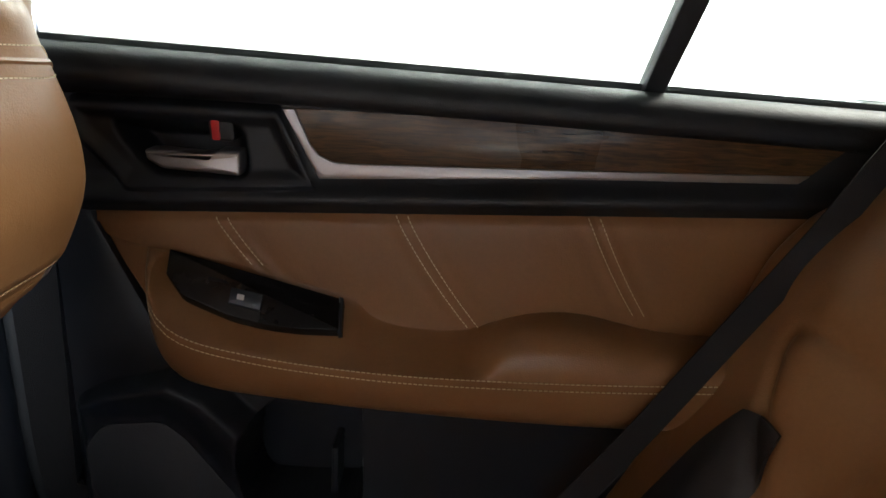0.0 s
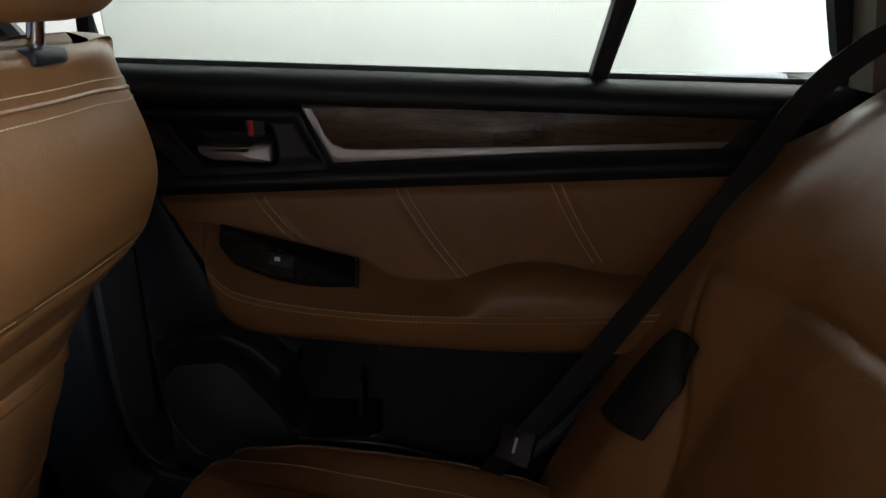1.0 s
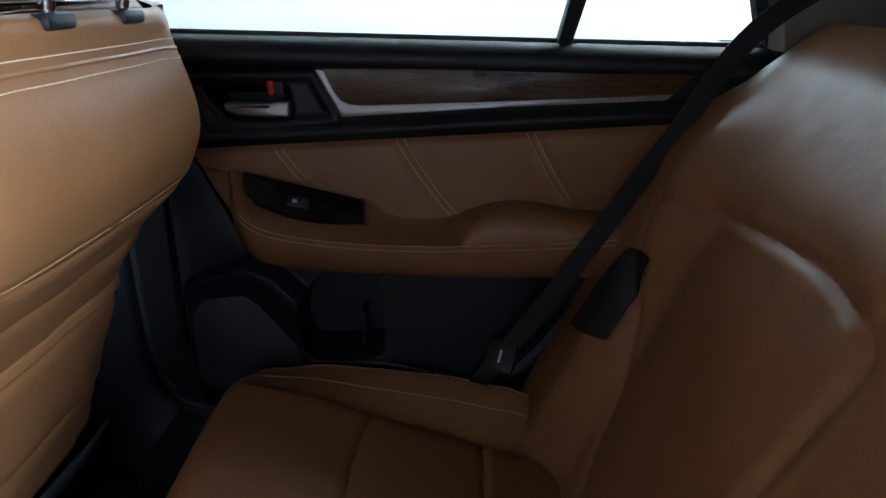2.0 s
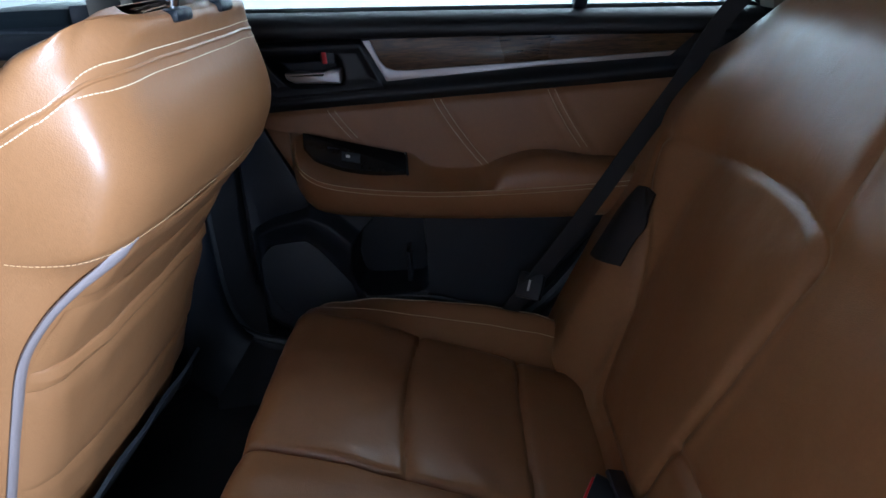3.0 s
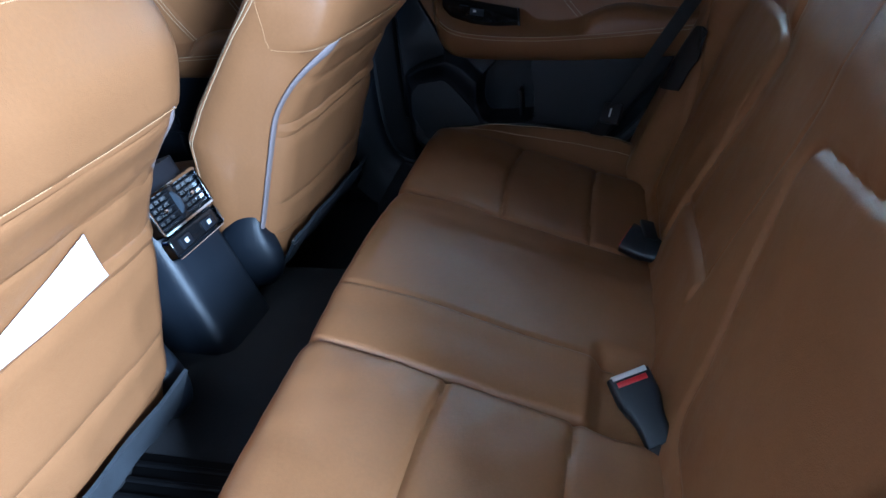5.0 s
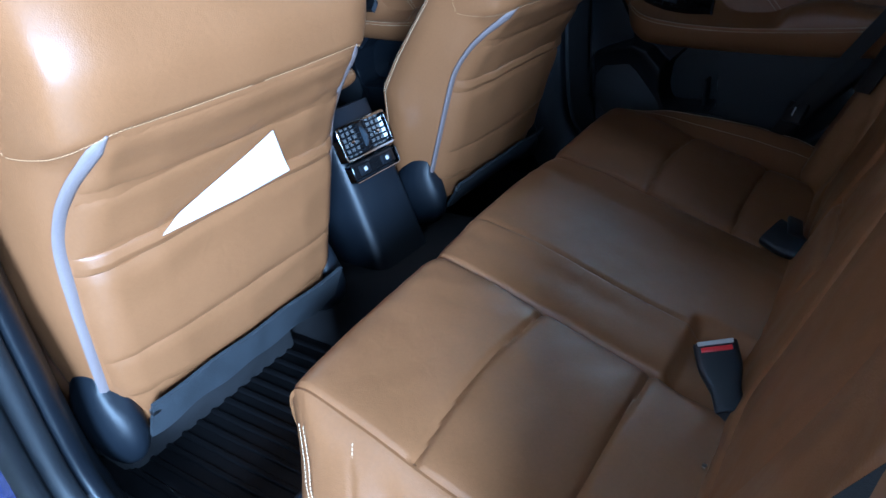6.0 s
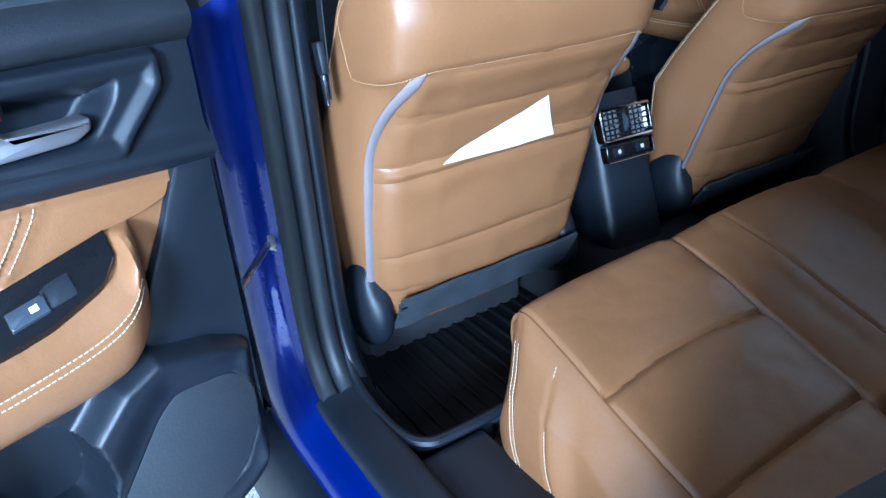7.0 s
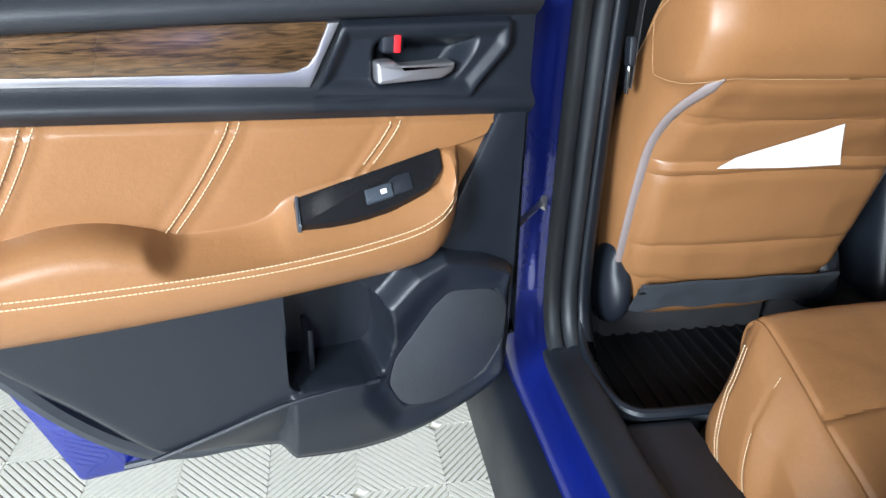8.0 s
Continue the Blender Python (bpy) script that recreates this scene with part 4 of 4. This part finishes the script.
for s in (-1, 1):
    for i in range(5):
        z = -0.004 + 0.0125 * i
        part("vent_slat", on_console(turned(box(-0.010, 0.004, s * 0.0505 - 0.038, s * 0.0505 + 0.038, -0.0011, 0.0011), pose(0, 0, z, 0, -6, 0))), PLASTIC, vent)
    for i in range(4):
        y = s * 0.0505 - 0.0285 + 0.019 * i
        part("vent_vane", on_console(box(-0.010, -0.002, y - 0.0008, y + 0.0008, -0.011, 0.053)), GLOSS, vent)
    part("vent_tab", on_console(box(-0.004, 0.008, s * 0.0505 - 0.007, s * 0.0505 + 0.007, 0.017, 0.023, 0.0015)), CHROME, vent, "small chrome vent tab")
    part("heater_button", on_console(box(0.0, 0.008, s * 0.045 - 0.020, s * 0.045 + 0.020, -0.054, -0.032, 0.003)), PLASTIC, console, "seat heater button")
    part("button_mark", on_console(box(0.0078, 0.0086, s * 0.045 - 0.006, s * 0.045 + 0.006, -0.047, -0.038, 0.0003)), GREYLABEL, console, "pale printed mark")
part("heater_panel", on_console(box(-0.012, 0.003, -0.088, 0.088, -0.060, -0.022, 0.008, 3)), GLOSS, console, "gloss black seat heater panel")
part("heater_rim", on_console(rim(-0.094, 0.094, -0.066, -0.020, 0.0025, -0.012, 0.006, 0.012)), VENT, console, "thin chrome rim")

# ---- paper in the pocket ----
pts = [(-0.132, 0.442), (0.097, 0.442), (0.045, 0.575), (-0.108, 0.474)]
paper = part("paper_sheet", grid(10, 10, lambda a, b: driver_back(*[(1 - a) * ((1 - b) * pts[0][i] + b * pts[3][i]) + a * ((1 - b) * pts[1][i] + b * pts[2][i]) for i in (0, 1)], 0.009), 0.0006), PAPER)
paper.matrix_world = DRIVER
tagged(paper, "blank white paper sheet tucked in seat pocket", "paper")

# ---- car body: floor, sills, pillars, roof ----
body = empty("car_body", pose(0, 0, 0), "blue car body with dark sill trim and black carpet", "car body", kind="structure")
part("car_floor", box(-1.9, 0.3, -0.88, 0.895, 0.27, 0.335), CARPET, body, "black carpet")


def tunnel(a, b):
    x = -1.9 + 1.72 * a
    y = -0.24 + 0.62 * b
    h = 0.105 * (smooth(0.0, 0.24, b) * smooth(1.0, 0.76, b))
    return Vector((x, y, 0.335 + h))


part("tunnel", grid(10, 30, tunnel), CARPET, body, "carpeted floor tunnel")
part("roof", box(-1.25, 1.5, -0.66, 0.66, 1.44, 1.49, 0.02), BEIGE, body, "pale headliner")
# out of view; closed to the roof so the rear lamp can't leak in
part("tailgate", box(1.42, 1.5, -0.74, 0.74, 0.30, 1.46, 0.02), SOFT, body, "unseen plain rear closure, keeps lamp light out")
part("cargo_floor", box(0.56, 1.45, -0.72, 0.72, 0.55, 0.60), CARPET, body)
part("dashboard", box(-1.75, -1.45, -0.74, 0.74, 0.30, 1.02, 0.05, 3), SOFT, body)

APERTURE = spline([(-0.50, 1.13), (-0.503, 0.95), (-0.503, 0.75), (-0.50, 0.60), (-0.484, 0.515), (-0.445, 0.465), (-0.38, 0.45), (-0.2, 0.448), (0.0, 0.450), (0.12, 0.470), (0.20, 0.54), (0.28, 0.66), (0.40, 0.86), (0.50, 1.08)], 110)


def swept(profile, s, i0=0, i1=110, n=None):
    """A section of (outward y, height into the opening) swept along the door opening."""
    prof = spline([(y, h) for y, h in profile], n or 3 * len(profile))

    def fn(a, b):
        i = round(i0 + (i1 - i0) * a)
        p = APERTURE[i]
        t = (APERTURE[min(110, i + 1)] - APERTURE[max(0, i - 1)]).normalized()
        nx, nz = -t.y, t.x
        y, h = prof[round(b * (len(prof) - 1))]
        return Vector((p.x + nx * h, s * y, p.y + nz * h))
    return grid(i1 - i0, len(prof) - 1, fn)


for s in (-1, 1):
    part("painted_frame", swept([(0.80, -0.004), (0.824, -0.010), (0.838, -0.026), (0.856, -0.036), (0.872, -0.052), (0.882, -0.080), (0.884, -0.14)], s, n=24), PAINT if s < 0 else RUBBER, body, "metallic blue door frame" if s < 0 else "")
    part("outer_seal", swept([(0.828, -0.010), (0.833, 0.006), (0.824, 0.018), (0.808, 0.017), (0.800, 0.002)], s, 0, 44, 14), RUBBER, body, "grey rubber door seal")
    part("inner_seal", swept([(0.802, 0.002), (0.798, 0.016), (0.786, 0.022), (0.773, 0.014), (0.770, 0.0)], s, 0, 44, 14), RUBBER, body, "grey rubber door seal")
    part("pillar_trim", swept([(0.770, 0.004), (0.762, 0.012), (0.745, 0.004), (0.735, -0.02), (0.72, -0.05), (0.70, -0.12)], s, 0, 42, 16), PLASTIC, body, "dark pillar trim")
    part("scuff_plate", swept([(0.840, -0.010), (0.837, 0.006), (0.822, 0.012), (0.800, 0.012), (0.780, 0.013), (0.768, 0.008), (0.762, -0.006), (0.760, -0.014)], s, 43, 82, 24), PLASTIC, body, "dark plastic scuff plate")
    # this and footwell_carpet: paler grey on the left, near black on the right
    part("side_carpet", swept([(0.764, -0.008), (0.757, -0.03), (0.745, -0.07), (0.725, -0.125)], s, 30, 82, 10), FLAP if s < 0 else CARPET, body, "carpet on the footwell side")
    part("seat_plinth", prism(rounded([(-0.262, 0.33), (-0.262, 0.442), (0.20, 0.445), (0.20, 0.33)], 0.02), 0.652, 0.764, lambda a, b, d, s=s: Vector((a, s * d, b)), 0.006), PLASTIC, body, "dark plinth under the bench")
    # rounded lip round the footwell's rear corner with carpet hanging from it
    LIP = spline([(-0.52, 0.755, 0.55), (-0.45, 0.768, 0.478), (-0.37, 0.768, 0.455), (-0.305, 0.760, 0.450), (-0.272, 0.738, 0.449), (-0.264, 0.70, 0.449), (-0.264, 0.60, 0.449)], 60)
    part("footwell_lip", tube([Vector((p.x, s * p.y, p.z)) for p in LIP], 0.009, 8), PLASTIC, body)
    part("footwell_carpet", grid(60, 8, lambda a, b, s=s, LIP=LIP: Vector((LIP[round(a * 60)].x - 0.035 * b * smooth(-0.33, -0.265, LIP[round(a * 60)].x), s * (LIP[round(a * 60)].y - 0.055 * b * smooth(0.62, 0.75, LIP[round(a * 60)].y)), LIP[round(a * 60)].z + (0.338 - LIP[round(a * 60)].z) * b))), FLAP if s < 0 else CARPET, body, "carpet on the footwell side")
    part("sill_cladding", grid(40, 10, lambda a, b, s=s: Vector((-0.75 + 1.0 * a, s * (0.876 + 0.058 * math.sin(b * math.pi / 2)), 0.375 - 0.012 * b - 0.16 * b ** 3))), PLASTIC, body, "dark sill cladding")
    # quarter panel behind the opening
    part("rear_quarter", prism([(0.06, 0.28), (0.10, 0.43), (0.18, 0.52), (0.26, 0.65), (0.38, 0.86), (0.47, 1.085), (1.5, 1.085), (1.5, 0.28)], 0.765, 0.90, lambda a, b, d, s=s: Vector((a, s * d, b)), 0.01), PLASTIC, body)
    part("front_frame", box(-0.80, -0.62, s * 0.83 - 0.07, s * 0.83 + 0.07, 0.30, 1.13, 0.02), PAINT if s < 0 else PLASTIC, body)
    part("b_pillar_top", prism([(-0.66, 1.10), (-0.50, 1.10), (-0.42, 1.46), (-0.56, 1.46)] if s < 0 else [(-0.59, 1.10), (-0.535, 1.10), (-0.46, 1.46), (-0.52, 1.46)], 0.0, 0.08, lambda a, b, d, s=s: Vector((a, s * (0.70 + d - 0.40 * (b - 1.10)), b)), 0.012), PLASTIC if s < 0 else BEIGE, body)
    part("c_pillar_trim", prism([(0.50, 1.08), (0.86, 1.08), (0.80, 1.46), (0.36, 1.46), (0.44, 1.25)], 0.0, 0.07, lambda a, b, d, s=s: Vector((a, s * (0.70 + d - 0.36 * (b - 1.08)), b)), 0.012), BEIGE, body, "pale pillar trim")
    # opaque panel added out of view to block lamp light from the rear
    part("quarter_light_stop", prism([(0.855, 1.075), (1.45, 1.075), (1.45, 1.455), (0.79, 1.455)], 0.0, 0.02, lambda a, b, d, s=s: Vector((a, s * (0.72 + d - 0.36 * (b - 1.08)), b))), GLOSS, body, "unseen opaque panel over the rear side window, blocks lamp light")
    part("roof_rail", prism([(-1.25, 1.40), (0.86, 1.40), (0.86, 1.48), (-1.25, 1.48)], 0.57, 0.68, lambda a, b, d, s=s: Vector((a, s * d, b)), 0.02), BEIGE, body)
part("outer_side", box(-1.75, 1.5, 0.892, 0.912, 0.25, 1.05, 0.006), PAINT, body, "blue body side")
part("outer_side", box(-1.75, -0.62, -0.912, -0.892, 0.25, 1.088, 0.006), PAINT, body, "blue body side")
part("outer_side", box(0.50, 1.5, -0.916, -0.900, 0.25, 1.088, 0.006), PAINT, body, "blue body side")
part("pillar_liner", box(-0.66, -0.41, 0.775, 0.86, 0.30, 1.10, 0.012), CARPET, body, "dark pillar liner")
part("roof_skin", box(-1.27, 1.52, -0.67, 0.67, 1.492, 1.51, 0.006), PAINT, body, "blue roof")

# rubber mat with raised ribs in the left footwell
mat = part("floor_mat", box(-0.80, -0.24, -0.675, -0.22, 0.3355, 0.345, 0.004), MAT)
for i in range(13):
    y = -0.64 + 0.033 * i
    part("mat_rib", box(-0.76, -0.27, y - 0.006, y + 0.006, 0.343, 0.350, 0.003, 1), MAT, mat)
tagged(mat, "black ribbed rubber floor mat in the footwell", "floor mat")

# front belt on the left pillar
fb = empty("front_belt", pose(0, 0, 0), "black front seat belt with tongue hanging on the pillar", "seat belt", "seat belts")
part("webbing", ribbon([(-0.50, -0.715, 1.30), (-0.485, -0.728, 1.1), (-0.475, -0.735, 0.98), (-0.47, -0.738, 0.93)], (-1, 0.2, 0), 0.03, 0.0015), WEBBING, fb)
part("belt_tongue", turned(box(-0.010, 0.010, -0.006, 0.006, -0.022, 0.022, 0.004), pose(-0.468, -0.744, 0.985, 0, -12, 0)), PLASTIC, fb, "black tongue grip")
part("tongue_plate", turned(box(-0.006, 0.006, -0.0025, 0.0025, -0.024, 0.024, 0.002), pose(-0.466, -0.744, 0.945, 0, -8, 0)), CHROME, fb, "bright metal tongue")
part("belt_guide", turned(rim(-0.03, 0.03, -0.018, 0.018, 0.006, -0.004, 0.006, 0.008), pose(-0.49, -0.735, 1.085, 0, -16, -25)), CHROME, fb)
# door check arm
check = empty("door_check", pose(0, 0, 0), "zinc steel door check arm between pillar and door", "door check")
part("arm", tube([(-0.56, -0.815, 0.715), (-0.535, -0.84, 0.712), (-0.49, -0.885, 0.70), (-0.44, -0.93, 0.69)], 0.006, 8), STEEL, check)
part("bracket", turned(box(-0.012, 0.012, -0.012, 0.012, -0.014, 0.014, 0.003), pose(-0.538, -0.832, 0.715, 0, 0, 40)), STEEL, check)

# ---- floor tiles with slanting ribs ----
def tile_mesh():
    bm = bmesh.new()
    q = 0.1985
    for qx in (0, 1):
        for qy in (0, 1):
            sign = 1 if (qx + qy) % 2 else -1
            c = -0.2
            while c < 0.4:
                # ribs follow y = c + sign * x inside the quarter
                half_w = 0.0047
                pts = []
                for off in (-half_w, half_w):
                    cc = c + off * 1.414
                    x0, x1 = max(0.0, -cc), min(q, q - cc)
                    pts.append((x0, x1, cc))
                if all(p[1] - p[0] > 0.006 for p in pts):
                    lo, hi = [], []
                    for x, cc in ((pts[0][0], pts[0][2]), (pts[0][1], pts[0][2]), (pts[1][1], pts[1][2]), (pts[1][0], pts[1][2])):
                        y = cc + x
                        if sign < 0:
                            y = q - y
                        for lst, z in ((lo, -0.009), (hi, 0.0)):
                            lst.append(bm.verts.new((qx * 0.2 + x, qy * 0.2 + y, z)))
                    bm.faces.new(hi)
                    for i in range(4):
                        bm.faces.new((lo[i], lo[(i + 1) % 4], hi[(i + 1) % 4], hi[i]))
                c += 0.0195
    bmesh.ops.recalc_face_normals(bm, faces=bm.faces)
    me = bpy.data.meshes.new("tile")
    bm.to_mesh(me)
    bm.free()
    me.materials.append(TILE)
    return me


TILE_MESH = tile_mesh()
for i in range(-7, 9):
    for j in range(-6, 10):
        t = new("tile", TILE_MESH)
        t.parent = floor
        t.location = (-0.80 + 0.4 * i, -0.976 + 0.4 * j, 0)
